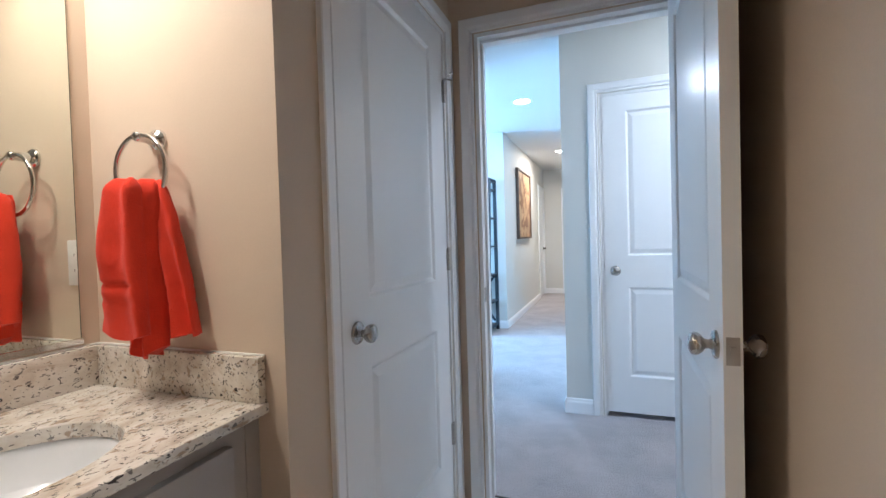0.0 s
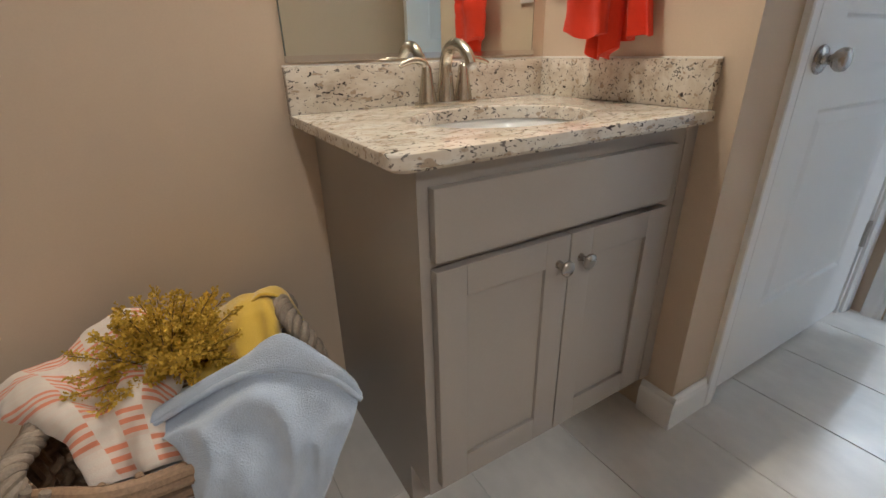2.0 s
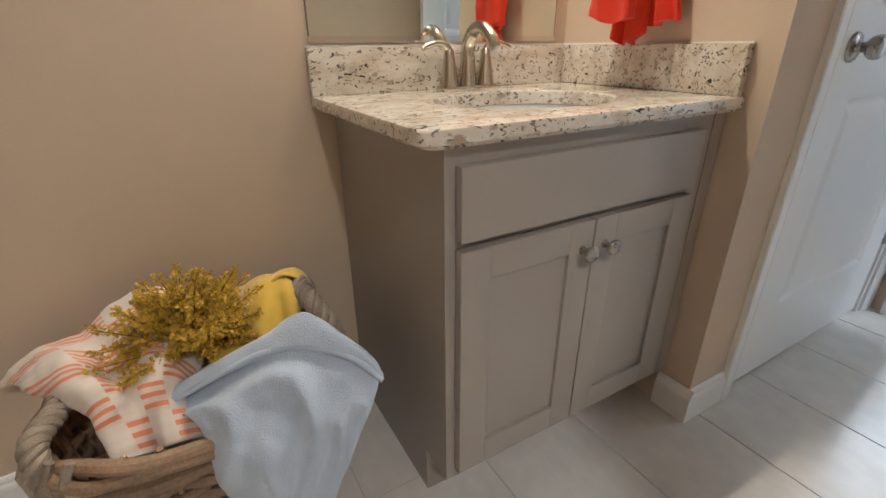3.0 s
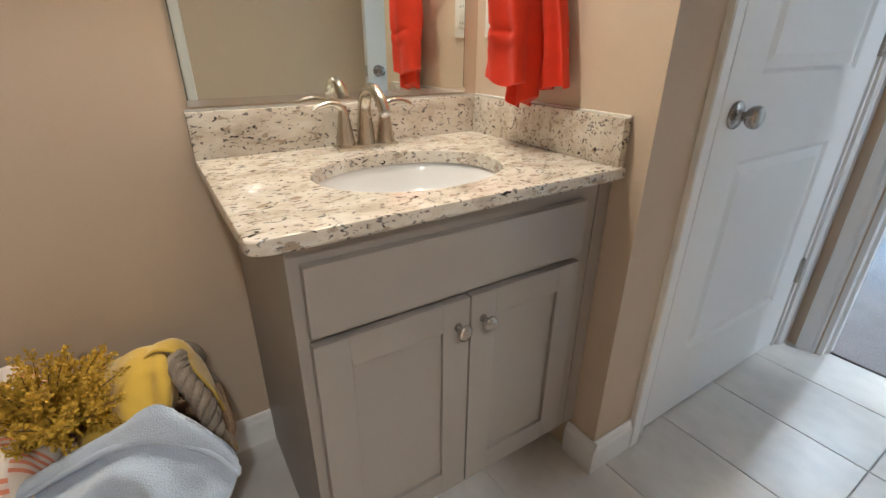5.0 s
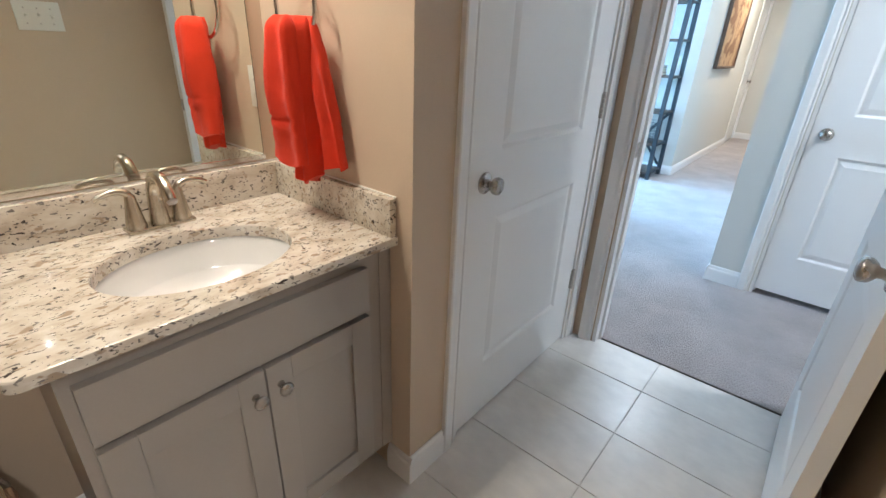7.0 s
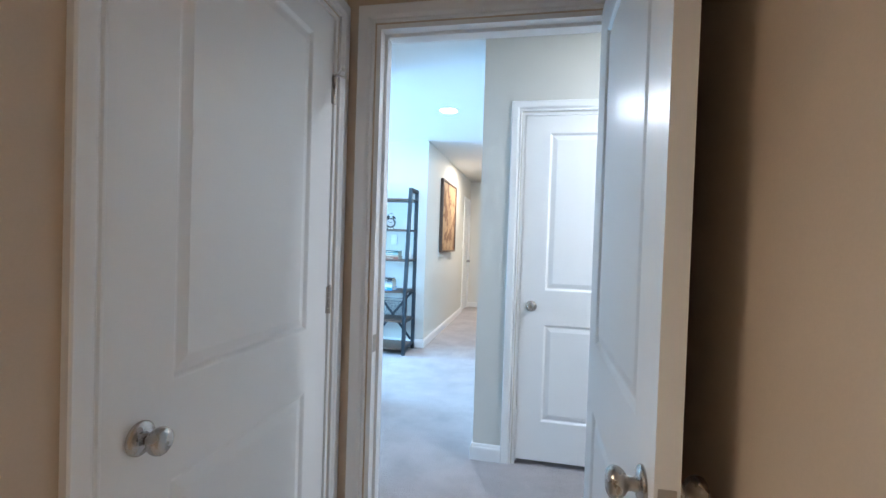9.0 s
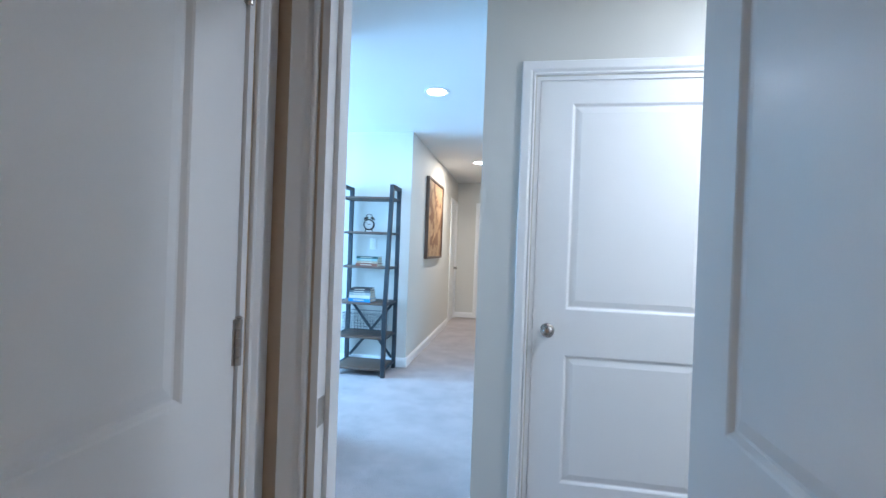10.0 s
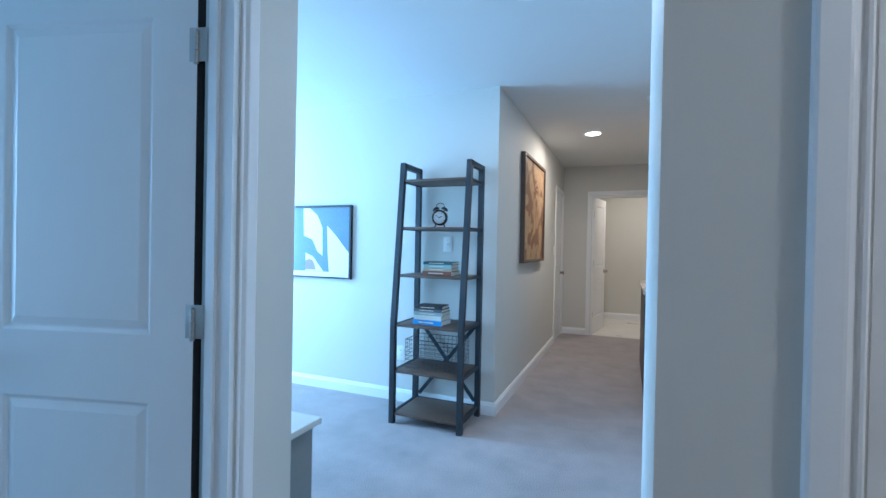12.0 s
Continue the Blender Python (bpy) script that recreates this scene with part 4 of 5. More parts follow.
YEL = fabric("mustard_yellow_cloth", (0.66, 0.44, 0.075), 500, 0.08, 0.3)
BLUE = fabric("pale_blue_terry", (0.51, 0.60, 0.74), 420, 0.14, 0.75, 0.004)
CORALS = striped("coral_striped_cloth", (0.80, 0.72, 0.64), (0.78, 0.25, 0.13), 2.0)
yellow = drape("yellow_towel", [
    [(-1.165, -0.285, 0.360), (-1.172, -0.255, 0.431), (-1.160, -0.195, 0.471), (-1.135, -0.125, 0.481), (-1.125, -0.085, 0.456), (-1.120, -0.075, 0.400)],
    [(-1.085, -0.285, 0.380), (-1.095, -0.250, 0.451), (-1.090, -0.195, 0.494), (-1.080, -0.140, 0.514), (-1.070, -0.105, 0.511), (-1.065, -0.095, 0.426)],
    [(-1.015, -0.270, 0.380), (-1.020, -0.240, 0.431), (-1.022, -0.195, 0.478), (-1.020, -0.145, 0.506), (-1.010, -0.118, 0.501), (-1.005, -0.110, 0.416)],
    [(-0.955, -0.255, 0.360), (-0.955, -0.230, 0.405), (-0.958, -0.190, 0.431), (-0.965, -0.150, 0.451), (-0.965, -0.128, 0.436), (-0.960, -0.120, 0.400)],
], "mustard yellow cloth folded over the basket handle", YEL, 0.009, 17, 0.008, 84, 50, 1.0)
hang = drape("hanging_fold", [
    [(-1.150, -0.150, 0.466), (-1.145, -0.108, 0.490), (-1.135, -0.070, 0.468), (-1.130, -0.042, 0.380), (-1.125, -0.036, 0.22)],
    [(-1.095, -0.150, 0.502), (-1.085, -0.112, 0.520), (-1.078, -0.070, 0.503), (-1.068, -0.040, 0.410), (-1.055, -0.032, 0.24)],
    [(-1.045, -0.150, 0.512), (-1.042, -0.116, 0.526), (-1.030, -0.076, 0.506), (-1.005, -0.042, 0.425), (-0.985, -0.030, 0.27)],
], "", YEL, 0.005, 9, 0.007, 60, 36, 0.3)
hang.parent = yellow
hang.location = (0, 0, 0)
del hang["category"]
drape("striped_towel", [
    [(-1.190, -0.640, 0.360), (-1.175, -0.560, 0.425), (-1.180, -0.480, 0.440), (-1.178, -0.400, 0.505), (-1.150, -0.330, 0.512), (-1.10, -0.28, 0.42)],
    [(-1.155, -0.595, 0.385), (-1.115, -0.520, 0.446), (-1.105, -0.455, 0.440), (-1.100, -0.390, 0.488), (-1.085, -0.330, 0.492), (-1.05, -0.28, 0.42)],
    [(-1.065, -0.545, 0.408), (-1.030, -0.475, 0.448), (-1.025, -0.420, 0.428), (-1.025, -0.375, 0.462), (-1.015, -0.330, 0.450), (-1.00, -0.29, 0.41)],
    [(-0.975, -0.455, 0.400), (-0.965, -0.430, 0.425), (-0.960, -0.400, 0.430), (-0.960, -0.370, 0.432), (-0.955, -0.340, 0.425), (-0.95, -0.31, 0.40)],
    [(-0.905, -0.430, 0.345), (-0.893, -0.405, 0.352), (-0.886, -0.380, 0.355), (-0.884, -0.360, 0.356), (-0.884, -0.330, 0.354), (-0.885, -0.30, 0.35)],
], "white cloth with coral red woven stripes in the basket", CORALS, 0.014, 9, 0.006, 76, 70, 2.2)
blue = drape("blue_towel", [
    [(-0.985, -0.345, 0.350), (-0.965, -0.235, 0.405), (-0.940, -0.180, 0.442), (-0.902, -0.118, 0.470), (-0.852, -0.072, 0.445), (-0.806, -0.033, 0.415)],
    [(-0.962, -0.352, 0.388), (-0.930, -0.235, 0.447), (-0.900, -0.175, 0.490), (-0.862, -0.116, 0.532), (-0.815, -0.066, 0.482), (-0.772, -0.034, 0.452)],
    [(-0.918, -0.338, 0.388), (-0.888, -0.232, 0.437), (-0.860, -0.168, 0.468), (-0.828, -0.112, 0.480), (-0.788, -0.064, 0.464), (-0.758, -0.040, 0.434)],
    [(-0.868, -0.312, 0.394), (-0.842, -0.242, 0.406), (-0.818, -0.186, 0.420), (-0.792, -0.135, 0.428), (-0.768, -0.092, 0.416), (-0.748, -0.062, 0.398)],
    [(-0.838, -0.300, 0.300), (-0.806, -0.250, 0.325), (-0.787, -0.204, 0.330), (-0.772, -0.160, 0.330), (-0.760, -0.122, 0.330), (-0.752, -0.096, 0.332)],
    [(-0.836, -0.292, 0.165), (-0.808, -0.262, 0.170), (-0.790, -0.232, 0.170), (-0.776, -0.202, 0.178), (-0.768, -0.170, 0.194), (-0.762, -0.142, 0.222)],
], "pale blue terry towel draped over the basket edge", BLUE, 0.008, 8, 0.010, 120, 130, 0.7, crease=-0.021)
flap = drape("folded_hem", [
    [(-0.968, -0.352, 0.392), (-0.936, -0.238, 0.451), (-0.906, -0.179, 0.493), (-0.864, -0.118, 0.544), (-0.818, -0.064, 0.488), (-0.772, -0.030, 0.458)],
    [(-0.948, -0.358, 0.404), (-0.918, -0.244, 0.462), (-0.890, -0.184, 0.498), (-0.852, -0.122, 0.528), (-0.802, -0.062, 0.492), (-0.758, -0.030, 0.460)],
    [(-0.930, -0.354, 0.400), (-0.899, -0.248, 0.454), (-0.873, -0.188, 0.482), (-0.838, -0.128, 0.494), (-0.792, -0.068, 0.478), (-0.750, -0.034, 0.448)],
], "", BLUE, 0.004, 11, 0.010, 90, 30, 2.1)
flap.parent = blue
flap.location = (0, 0, 0)
del flap["category"]
bm = bmesh.new()
tube(bm, spline([(-0.930, -0.354, 0.400), (-0.899, -0.248, 0.454), (-0.873, -0.188, 0.482), (-0.838, -0.128, 0.494), (-0.792, -0.068, 0.478), (-0.750, -0.034, 0.448)], 50), [0.004 + 0.003 * math.sin(math.pi * (i + 2) / 53) for i in range(50)], 10)
part("rolled_hem", bm, BLUE, blue, "", True)
cloth = bmesh.new()
bmesh.ops.create_uvsphere(cloth, u_segments=40, v_segments=24, radius=1.0, matrix=pose(BXC, BYC + 0.01, 0.228) @ Matrix.Diagonal((0.145, 0.185, 0.085, 1)))
for v in cloth.verts:
    v.co.z += 0.012 * noise.noise(v.co * 18)
tagged(finish("white_cloth", cloth, fabric("white_cotton", (0.72, 0.71, 0.70)), True), "white folded cloth filling the basket", "towel")

# dried flower bunch in the basket
MUST = mat("mustard_dried_flower", (0.60, 0.39, 0.045), 0.8, vary=0.30, scale=30, fine=200, bump=0.3, island=0.0)
STEM = mat("olive_stem", (0.20, 0.13, 0.03), 0.8, vary=0.2)
fl = thing("dried_flower_bunch", pose(-1.096, -0.212, 0.402), "bunch of mustard yellow artificial heather on the towels", "plant")
rng = random.Random(11)
for k in range(88):
    az = rng.uniform(0, 2 * math.pi)
    lean = rng.uniform(0.15, 1.38) ** 0.9
    ln = rng.uniform(0.105, 0.170) * (1.0 if lean < 1.0 else 0.95)
    d = Vector((math.sin(lean) * math.cos(az) * 0.85, math.sin(lean) * math.sin(az) * 1.05, math.cos(lean) + 0.12))
    side = Vector((0, 0, 1)).cross(d)
    side = side.normalized() if side.length > 1e-4 else Vector((1, 0, 0))
    droop = Vector((0, 0, -0.03 * math.sin(lean)))
    pts = [d * ln * t + droop * t * t + Vector((rng.uniform(-1, 1), rng.uniform(-1, 1), 0)) * 0.003 for t in (0, 0.25, 0.5, 0.75, 1.0)]
    bm = bmesh.new()
    tube(bm, pts, [0.0016, 0.0014, 0.0012, 0.001, 0.0007], 5)
    st = part("stem", bm, STEM, fl)
    bm = bmesh.new()
    path = spline(pts, 40)
    for i in range(8, 40):
        p = path[i]
        t = (path[min(i + 1, 39)] - path[i - 1]).normalized()
        taper = 1.0 - 0.6 * (i / 39) ** 2
        for q in range(2):
            u = Matrix.Rotation(rng.uniform(0, 2 * math.pi), 3, t) @ t.orthogonal().normalized()
            reach = rng.uniform(0.010, 0.024) * taper
            twig = (u * 0.75 + t * 0.8).normalized()
            for m in range(3):
                c = p + twig * reach * (m + 1) / 3
                w = Matrix.Rotation(rng.uniform(0, 2 * math.pi), 3, twig) @ twig.orthogonal().normalized()
                l = rng.uniform(0.006, 0.0105) * (0.6 + 0.4 * taper)
                tip = c + (w * 0.7 + twig).normalized() * l
                side = twig.cross(w) * l * 0.36
                mid = c + (tip - c) * 0.5 + twig * 0.001
                bm.faces.new([bm.verts.new(v) for v in (c, mid + side, tip, mid - side)])
    part("blossom_spray", bm, MUST, st)


# ---- loft and hall ----
IRON = mat("dark_grey_steel", (0.035, 0.045, 0.055), 0.5, 0.3, vary=0.15, scale=20, fine=300, bump=0.1, dist=0.0005)
WOOD = mat("dark_rustic_wood", (0.115, 0.075, 0.055), 0.5, vary=0.45, scale=7, fine=60, bump=0.3, dist=0.001, stretch=(1.5, 14, 8))
ls = thing("ladder_shelf", pose(-1.676, 5.590, 0.006), "tall dark metal ladder shelf with six brown wood shelves", "shelf")
HW, T = 0.272, 0.037
YB, YF, YT, ZK, ZT = -0.025, -0.400, -0.285, 0.690, 1.842


def bar(bm, a, b, w=T, d=T):
    """A square bar between two points."""
    a, b = Vector(a), Vector(b)
    t = (b - a).normalized()
    s = t.cross(Vector((1, 0, 0)))
    s = s.normalized() if s.length > 0.1 else Vector((0, 1, 0))
    o = t.cross(s)
    vs = [[bm.verts.new(p + s * d / 2 * i + o * w / 2 * j) for i, j in ((-1, -1), (1, -1), (1, 1), (-1, 1))] for p in (a, b)]
    for k in range(4):
        bm.faces.new((vs[0][k], vs[0][(k + 1) % 4], vs[1][(k + 1) % 4], vs[1][k]))
    bm.faces.new(vs[0][::-1])
    bm.faces.new(vs[1])


for s in (-1, 1):
    xx = s * (HW - T / 2)
    bm = bmesh.new()
    bar(bm, (xx, YF, 0), (xx, YF, ZK))
    bar(bm, (xx, YF, ZK - 0.004), (xx, YT, ZT))
    part("front_leg", bm, IRON, ls, "bent dark metal leg")
    bm = bmesh.new()
    bar(bm, (xx, YB, 0), (xx, YB, ZT))
    part("back_leg", bm, IRON, ls)
    bm = bmesh.new()
    bar(bm, (xx, YT - 0.015, ZT - T / 2), (xx, YB + 0.015, ZT - T / 2), T, T)
    part("top_rail", bm, IRON, ls)


def front_at(z):
    return YF if z <= ZK else YF + (YT - YF) * (z - ZK) / (ZT - ZK)


for z in (0.075, 0.372, 0.695, 1.040, 1.380, 1.722):
    yf = front_at(z)
    box_part("shelf_board", (-HW + T + 0.001, HW - T - 0.001, yf - 0.008, YB - 0.004, z - 0.016, z), WOOD, ls, "brown wood shelf board", 0.0015)
    for s in (-1, 1):
        bm = bmesh.new()
        xx = s * (HW - T / 2)
        bar(bm, (xx, yf + 0.012, z - 0.010), (xx, YB - 0.012, z - 0.010), 0.020, 0.020)
        part("side_rail", bm, IRON, ls)
    bm = bmesh.new()
    bm_box(bm, -HW + T, HW - T, YB + 0.002, YB + 0.014, z - 0.020, z)
    part("back_rail", bm, IRON, ls)
for s in (-1, 1):
    bm = bmesh.new()
    a, b = Vector((-s * 0.225, YB + 0.008, 0.66)), Vector((s * 0.225, YB + 0.008, 0.10))
    t = (b - a).normalized()
    o = Vector((t.z, 0, -t.x)) * 0.014
    off = Vector((0, 0.004 * s, 0))
    vs = [bm.verts.new(p) for p in (a + o + off, b + o + off, b - o + off, a - o + off)]
    f = bm.faces.new(vs)
    ex = bmesh.ops.extrude_face_region(bm, geom=[f])
    bmesh.ops.translate(bm, verts=[v for v in ex["geom"] if isinstance(v, bmesh.types.BMVert)], vec=(0, 0.006, 0))
    part("back_brace", bm, IRON, ls, "crossed flat metal brace")


def book(name, cx, cy, z, w, d, h, turn, cover, label):
    b = thing(name, pose(cx, cy, z, 0, 0, turn), label, "book", "books on the ladder shelf")
    c = mat(name + "_cover", cover, 0.55, vary=0.1, scale=20, fine=300, bump=0.1)
    bm = bmesh.new()
    for z0, z1 in ((0, 0.0025), (h - 0.0025, h)):
        bm_box(bm, -w / 2, w / 2, -d / 2, d / 2, z0, z1)
    bm_box(bm, -w / 2, w / 2, -d / 2, -d / 2 + 0.003, 0.0025, h - 0.0025)
    part("cover", bm, c, b)
    box_part("pages", (-w / 2 + 0.004, w / 2 - 0.004, -d / 2 + 0.0035, d / 2 - 0.004, 0.0026, h - 0.0026), PAGES, b, "cream page block")
    bm = bmesh.new()
    bm_box(bm, -w * 0.30, w * 0.22, -d / 2 - 0.0006, -d / 2, h * 0.38, h * 0.62)
    part("spine_title", bm, PAGES, b, "pale spine lettering bar")
    return z + h


PAGES = mat("book_pages", (0.72, 0.68, 0.58), 0.8, vary=0.06, scale=30, fine=400, bump=0.2, stretch=(1, 1, 8))
z = 0.006 + 1.040
for w, d, h, tn, cv, lb in ((0.225, 0.165, 0.030, -2, (0.23, 0.085, 0.055), "rust brown hardback book at the stack's foot"), (0.215, 0.16, 0.022, 1, (0.42, 0.34, 0.25), "tan hardback book in a stack"),
                            (0.21, 0.155, 0.024, -1, (0.25, 0.45, 0.46), "pale teal hardback book in a stack"), (0.22, 0.16, 0.020, 2, (0.03, 0.09, 0.09), "dark green hardback book on a stack")):
    z = book("book", -1.660, 5.40, z, w, d, h, tn, cv, lb)
z = 0.006 + 0.695
for w, d, h, tn, cv, lb in ((0.225, 0.165, 0.034, -3, (0.03, 0.28, 0.62), "bright blue hardback book at the stack's foot"), (0.215, 0.16, 0.032, -2, (0.70, 0.70, 0.66), "white hardback book in a stack"),
                            (0.22, 0.16, 0.024, 2, (0.34, 0.42, 0.42), "grey green hardback book in a stack"), (0.21, 0.155, 0.020, -1, (0.10, 0.12, 0.14), "dark grey hardback book in a stack"),
                            (0.20, 0.15, 0.022, 3, (0.02, 0.02, 0.025), "black hardback book on top of a stack")):
    z = book("book", -1.700, 5.34, z, w, d, h, tn, cv, lb)

# alarm clock
BLACK = mat("black_enamel", (0.012, 0.012, 0.014), 0.25, vary=0.1, bump=0.0)
FACE = mat("clock_face_paper", (0.50, 0.51, 0.51), 0.5, vary=0.02, bump=0.0)
ck = thing("alarm_clock", pose(-1.672, 5.385, 1.386, 0, 0, 8), "black twin-bell alarm clock with white dial", "clock")
bm = bmesh.new()
lathe(bm, [(0.020, 0.028), (0.050, 0.022), (0.056, 0.008), (0.056, -0.022), (0.051, -0.028), (0.044, -0.028), (0.0425, -0.024)], pose(0, 0, 0.072, 90, 0, 0) @ Matrix.Rotation(math.pi, 4, "X"), 32)
part("case", bm, BLACK, ck, "", True, 50)
bm = bmesh.new()
lathe(bm, [(0.0430, 0.0), (0.0430, 0.0015)], pose(0, -0.0245, 0.072, 90, 0, 0), 32)
part("dial", bm, FACE, ck, "white clock dial")
for h in range(12):
    a = math.pi / 6 * h
    bm = bmesh.new()
    bm_box(bm, -0.0013, 0.0013, -0.0005, 0, 0.031, 0.039)
    bmesh.ops.transform(bm, matrix=pose(0, -0.0262, 0.072) @ Matrix.Rotation(a, 4, "Y"), verts=bm.verts)
    part("hour_mark", bm, BLACK, ck)
for a, ln, w in ((radians(62), 0.024, 0.0022), (radians(300), 0.034, 0.0016)):
    bm = bmesh.new()
    bm_box(bm, -w, w, -0.0005, 0, -0.005, ln)
    bmesh.ops.transform(bm, matrix=pose(0, -0.0270, 0.072) @ Matrix.Rotation(a, 4, "Y"), verts=bm.verts)
    part("clock_hand", bm, BLACK, ck, "black clock hand")
for s in (-1, 1):
    bm = bmesh.new()
    lathe(bm, [(0.026, 0.0), (0.0255, 0.006), (0.020, 0.015), (0.010, 0.020), (0.003, 0.0215)], pose(s * 0.030, 0, 0.127, 0, s * 28, 0), 20)
    tube(bm, [(s * 0.024, 0, 0.110), (s * 0.031, 0, 0.130)], 0.003, 8)
    part("bell", bm, BLACK, ck, "black domed bell", True)
    bm = bmesh.new()
    tube(bm, [(s * 0.026, -0.006, 0.030), (s * 0.040, -0.010, 0.0)], [0.005, 0.004], 10)
    part("foot", bm, BLACK, ck, "", True)
bm = bmesh.new()
tube(bm, spline([(-0.030, 0, 0.146), (-0.024, 0, 0.168), (0, 0, 0.178), (0.024, 0, 0.168), (0.030, 0, 0.146)], 20), 0.0025, 8)
part("carry_handle", bm, BLACK, ck, "thin wire handle", True)

# wire basket on the shelf
WIRE = mat("dark_wire", (0.10, 0.11, 0.12), 0.4, 0.8, vary=0.1, bump=0.0)
wb = thing("wire_basket", pose(-1.680, 5.400, 0.379), "rectangular dark wire basket on the ladder shelf", "basket")
BWX, BWY, BWZ = 0.195, 0.130, 0.205
for k in range(8):
    zz = 0.004 + k * (BWZ - 0.004) / 7
    bm = bmesh.new()
    r = 0.0028 if k == 7 else 0.0016
    tube(bm, [(-BWX, -BWY, zz), (BWX, -BWY, zz), (BWX, BWY, zz), (-BWX, BWY, zz)], r, 6, True)
    part("wire_ring", bm, WIRE, wb)
for k in range(13):
    u = -BWX + 2 * BWX * k / 12
    for yy in (-BWY, BWY):
        bm = bmesh.new()
        tube(bm, [(u, yy, 0.003), (u, yy, BWZ)], 0.0014, 5)
        part("upright_wire", bm, WIRE, wb)
    bm = bmesh.new()
    tube(bm, [(u, -BWY, 0.003), (u, BWY, 0.003)], 0.0014, 5)
    part("floor_wire", bm, WIRE, wb)
for k in range(1, 8):
    u = -BWY + 2 * BWY * k / 8
    for xx in (-BWX, BWX):
        bm = bmesh.new()
        tube(bm, [(xx, u, 0.003), (xx, u, BWZ)], 0.0014, 5)
        part("upright_wire", bm, WIRE, wb)

switch(frame_m((-1.700, FY, 1.270), (1, 0, 0), (0, -1, 0)), 1, "white single toggle switch plate behind the shelf")
outlet(frame_m((-2.085, FY, 0.392), (1, 0, 0), (0, -1, 0)), "white wall outlet low on the loft wall")
switch(frame_m((GX, 8.33, 1.22), (0, 1, 0), (1, 0, 0)), 1, "white toggle switch plate on the far hall wall")

# framed picture on the loft wall
PBLUE = mat("slate_blue_fill", (0.10, 0.19, 0.27), 0.3, vary=0.15, scale=5, fine=60, bump=0.0, coat=0.4)
PWHITE = mat("white_fill", (0.80, 0.82, 0.82), 0.35, vary=0.04, scale=6, fine=60, bump=0.0, coat=0.4)
PMAUVE = mat("mauve_fill", (0.30, 0.22, 0.23), 0.35, vary=0.2, scale=20, fine=80, bump=0.0)
FRAME = mat("black_frame", (0.012, 0.013, 0.016), 0.35, vary=0.1, bump=0.05)
pc = thing("framed_picture", frame_m((-3.020, FY, 1.272), (1, 0, 0), (0, -1, 0)), "black framed picture of slate blue and white shapes", "picture")
PW, PH = 0.455, 0.312
bm = bmesh.new()
for a, b, e, f in ((-PW, -PW + 0.016, -PH, PH), (PW - 0.016, PW, -PH, PH), (-PW + 0.016, PW - 0.016, PH - 0.016, PH), (-PW + 0.016, PW - 0.016, -PH, -PH + 0.010)):
    bm_box(bm, a, b, e, f, 0.0005, 0.030)
part("picture_frame", bm, FRAME, pc, "thin black frame")
box_part("print", (-PW + 0.016, PW - 0.016, -PH + 0.010, PH - 0.016, 0.001, 0.014), PBLUE, pc, "slate blue ground")


def flat(name, pts, z, material, label):
    bm = bmesh.new()
    bm.faces.new([bm.verts.new((u, v, z)) for u, v in pts])
    ex = bmesh.ops.extrude_face_region(bm, geom=bm.faces[:])
    bmesh.ops.translate(bm, verts=[v for v in ex["geom"] if isinstance(v, bmesh.types.BMVert)], vec=(0, 0, -0.001))
    part(name, bm, material, pc, label)


flat("white_shape", [(-0.05, 0.29), (0.02, 0.29), (0.10, 0.23), (0.155, 0.12), (0.16, -0.12), (0.11, -0.09), (0.05, 0.02), (-0.04, 0.05)], 0.0155, PWHITE, "white curved shape")
flat("white_shape", [(0.205, 0.14), (0.30, 0.05), (0.40, -0.06), (0.437, -0.10), (0.437, -0.300), (0.235, -0.300), (0.215, -0.1)], 0.0155, PWHITE, "white curved shape")
flat("white_band", [(-0.437, -0.301), (0.232, -0.301), (0.232, -0.258), (-0.437, -0.258)], 0.0152, PWHITE, "white band")
flat("white_shape", [(-0.02, -0.10), (0.06, -0.13), (0.13, -0.21), (0.17, -0.255), (-0.02, -0.255)], 0.0158, PWHITE, "white curved shape")
flat("mauve_shape", [(-0.02, -0.17), (0.02, -0.15), (0.06, -0.165), (0.085, -0.21), (0.09, -0.245), (-0.02, -0.245)], 0.0165, PMAUVE, "mauve rounded shape")

# large artwork on the far hall wall
def artwork_mat():
    m = mat("tan_map_print", (0.42, 0.27, 0.15), 0.6, vary=0.3, scale=3, fine=40, bump=0.1)
    n, l = m.node_tree.nodes, m.node_tree.links
    b = n["Principled BSDF"]
    src = b.inputs["Base Color"].links[0].from_socket
    co = n.new("ShaderNodeTexCoord")
    t = n.new("ShaderNodeTexNoise")
    t.inputs["Scale"].default_value, t.inputs["Detail"].default_value, t.inputs["Distortion"].default_value = 3.6, 6, 1.2
    l.new(co.outputs["Object"], t.inputs["Vector"])
    r = n.new("ShaderNodeValToRGB")
    r.color_ramp.elements[0].position, r.color_ramp.elements[1].position = 0.47, 0.53
    l.new(t.outputs["Fac"], r.inputs[0])
    x = n.new("ShaderNodeMix")
    x.data_type = "RGBA"
    l.new(r.outputs[0], x.inputs[0])
    l.new(src, x.inputs[6])
    x.inputs[7].default_value = (0.20, 0.095, 0.045, 1)
    l.new(x.outputs[2], b.inputs["Base Color"])
    return m


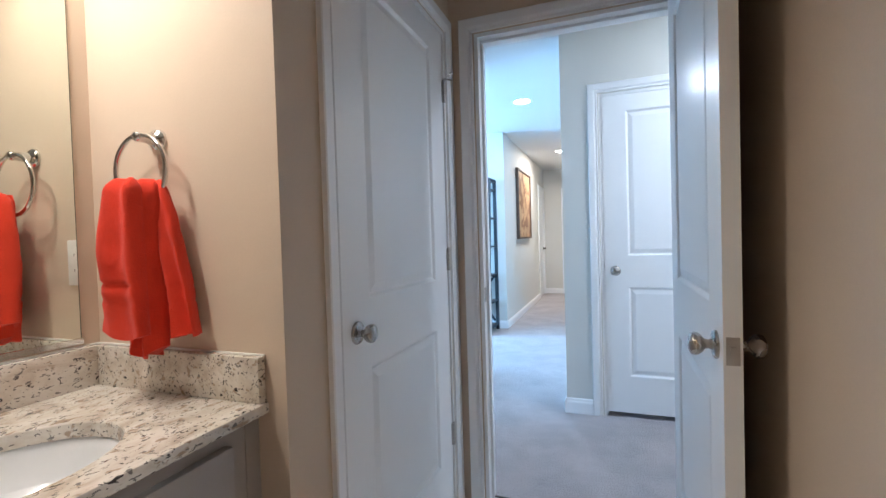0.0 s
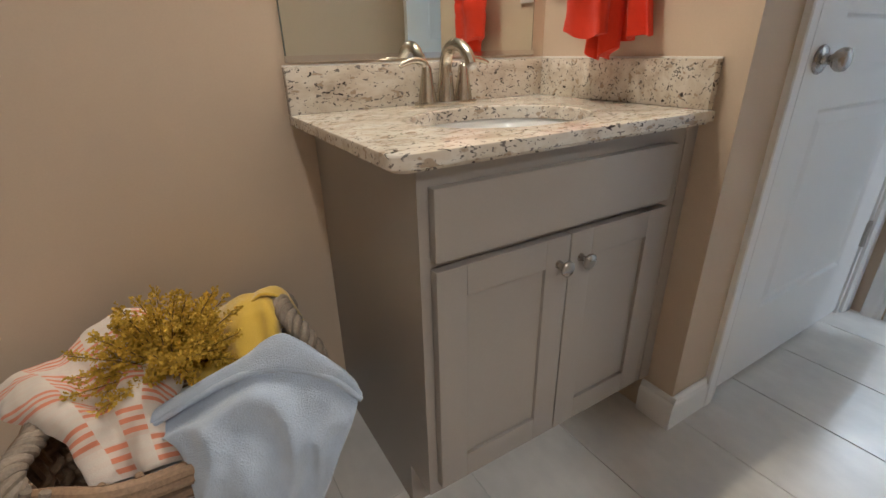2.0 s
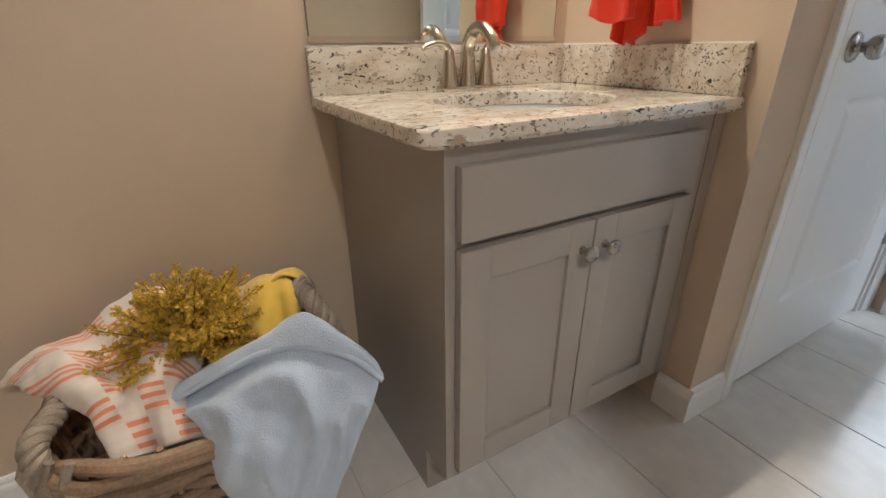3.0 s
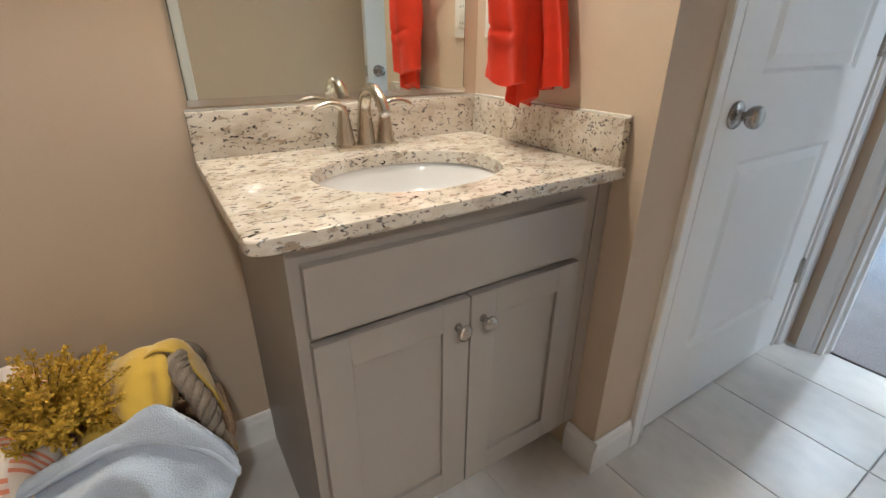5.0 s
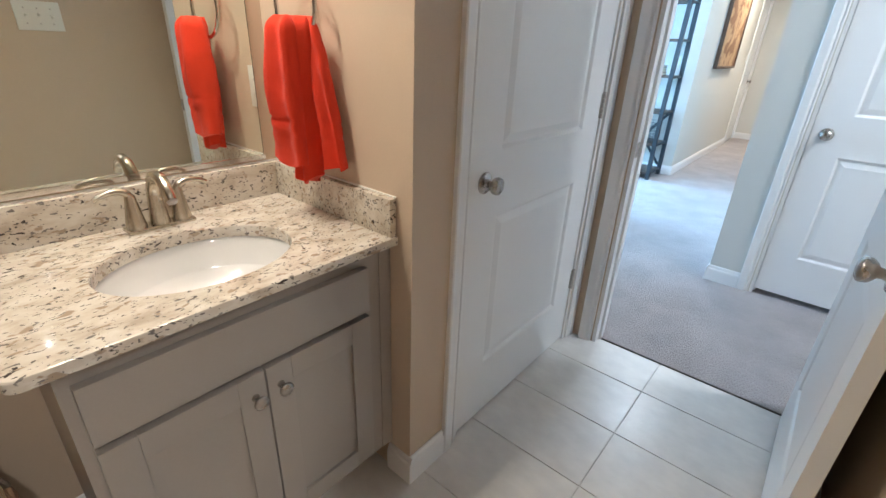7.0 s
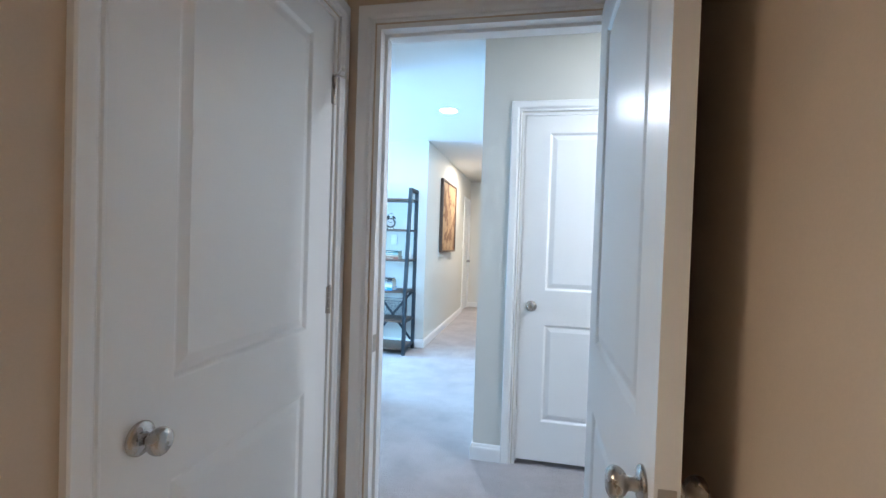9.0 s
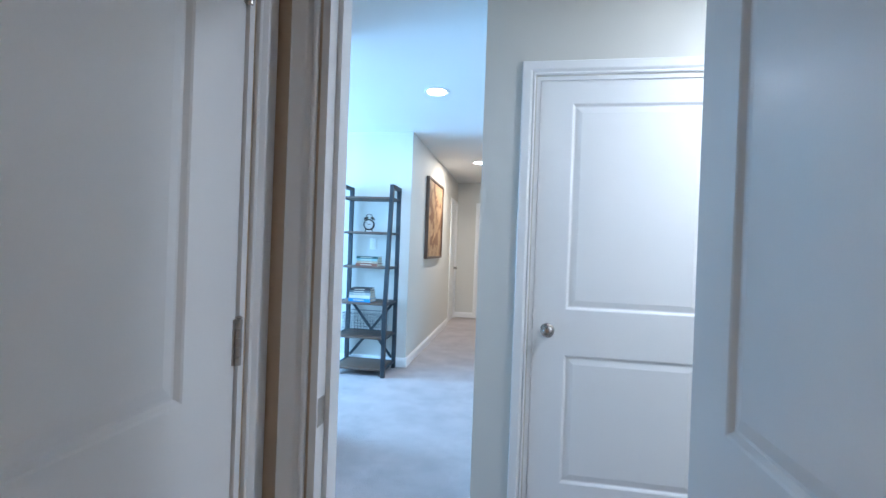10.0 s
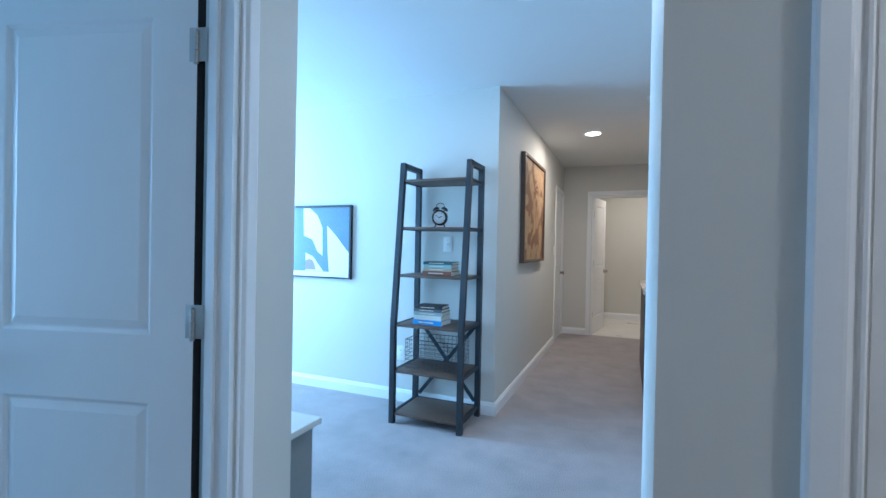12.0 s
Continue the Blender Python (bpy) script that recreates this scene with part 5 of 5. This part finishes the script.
AW = thing("framed_artwork", frame_m((GX, 6.88, 1.612), (0, 1, 0), (1, 0, 0)), "large brown and tan artwork in a dark wood frame", "picture")
box_part("canvas", (-0.49, 0.49, -0.47, 0.47, 0.001, 0.028), artwork_mat(), AW, "brown and tan mottled print")
for a, b, e, f in ((-0.518, -0.49, -0.498, 0.498), (0.49, 0.518, -0.498, 0.498), (-0.49, 0.49, 0.47, 0.498), (-0.49, 0.49, -0.498, -0.47)):
    box_part("frame_rail", (a, b, e, f, 0.0005, 0.042), WOOD, AW, "dark wood frame rail", 0.002)

# low cabinet by the loft's near wall
LC = mat("grey_green_furniture_paint", (0.22, 0.25, 0.25), 0.5, vary=0.06, scale=5, fine=150, bump=0.05)
LT = mat("pale_cabinet_top", (0.62, 0.64, 0.62), 0.4, vary=0.05, scale=5, fine=150, bump=0.05)
lc = thing("low_cabinet", pose(-2.15, 3.735, 0.006), "low grey green cabinet with pale top by the wall", "cabinet")
box_part("body", (-0.56, 0.56, -0.165, 0.155, 0.05, 0.512), LC, lc, "", 0.003)
box_part("top", (-0.585, 0.585, -0.18, 0.18, 0.512, 0.538), LT, lc, "pale overhanging top", 0.003)
box_part("plinth", (-0.53, 0.53, -0.15, 0.12, 0.0, 0.05), LC, lc)
for q in (-1, 1):
    box_part("cabinet_door", (q * 0.28 - 0.265, q * 0.28 + 0.265, 0.155, 0.172, 0.065, 0.50), LC, lc, "", 0.002)

# dark console with a bottle in the far hall, smoke detector
DW = mat("dark_espresso_wood", (0.035, 0.025, 0.02), 0.4, vary=0.3, scale=6, fine=60, bump=0.1, stretch=(8, 1, 8))
cs = thing("console_table", pose(-0.010, 6.95, 0.006), "dark wood console with pale top along the hall", "console")
box_part("body", (-0.27, 0.30, -0.72, 0.72, 0.06, 0.90), DW, cs, "", 0.003)
box_part("top", (-0.29, 0.31, -0.74, 0.74, 0.90, 0.93), GRANITE, cs, "", 0.004)
box_part("plinth", (-0.23, 0.28, -0.68, 0.68, 0.0, 0.06), DW, cs)
bt = thing("bottle", pose(-0.225, 6.70, 0.936), "small brown glass bottle on the console", "bottle")
bm = bmesh.new()
lathe(bm, [(0.034, 0), (0.036, 0.006), (0.036, 0.085), (0.028, 0.105), (0.014, 0.115), (0.013, 0.13)], n=20)
part("body", bm, mat("amber_glass", (0.20, 0.10, 0.05), 0.15, vary=0.05, bump=0.0), bt, "", True)
bm = bmesh.new()
lathe(bm, [(0.016, 0.13), (0.016, 0.15), (0.013, 0.153)], n=16)
part("cap", bm, DW, bt, "", True)
sd = thing("smoke_detector", pose(-0.235, 6.25, H), "round white smoke detector on the ceiling", "smoke detector")
bm = bmesh.new()
lathe(bm, [(0.068, 0.0), (0.068, -0.010), (0.060, -0.024), (0.050, -0.032), (0.020, -0.035)], n=28)
part("cover", bm, PLASTIC, sd, "", True)
bm = bmesh.new()
lathe(bm, [(0.012, -0.0345), (0.012, -0.0375), (0.009, -0.038)], n=14)
part("button", bm, PLASTIC, sd, "", True)

# ---- bathroom floor tiles ----
TX, TYY, TXW, TYW, G = -0.323, 1.481, 0.610, 0.2895, 0.0015
tile_meshes = {}
for i in range(-2, 4):
    for j in range(-10, 2):
        x0, x1 = max(TX + i * TXW, BX - 0.05) + G, min(TX + (i + 1) * TXW, 2.12) - G
        y0, y1 = max(TYY + j * TYW, -1.52) + G, min(TYY + (j + 1) * TYW, KY - 0.004) - G
        if x1 - x0 < 0.02 or y1 - y0 < 0.02:
            continue
        key = (round(x1 - x0, 3), round(y1 - y0, 3))
        if key not in tile_meshes:
            bm = bmesh.new()
            bm_box(bm, -key[0] / 2, key[0] / 2, -key[1] / 2, key[1] / 2, -0.006, 0.0, bevel=0.0012)
            me = bpy.data.meshes.new("tile")
            bm.to_mesh(me)
            bm.free()
            me.materials.append(TILE)
            tile_meshes[key] = me
        t = new("tile", tile_meshes[key])
        t.location = ((x0 + x1) / 2, (y0 + y1) / 2, 0)
        t.parent = floor_bath
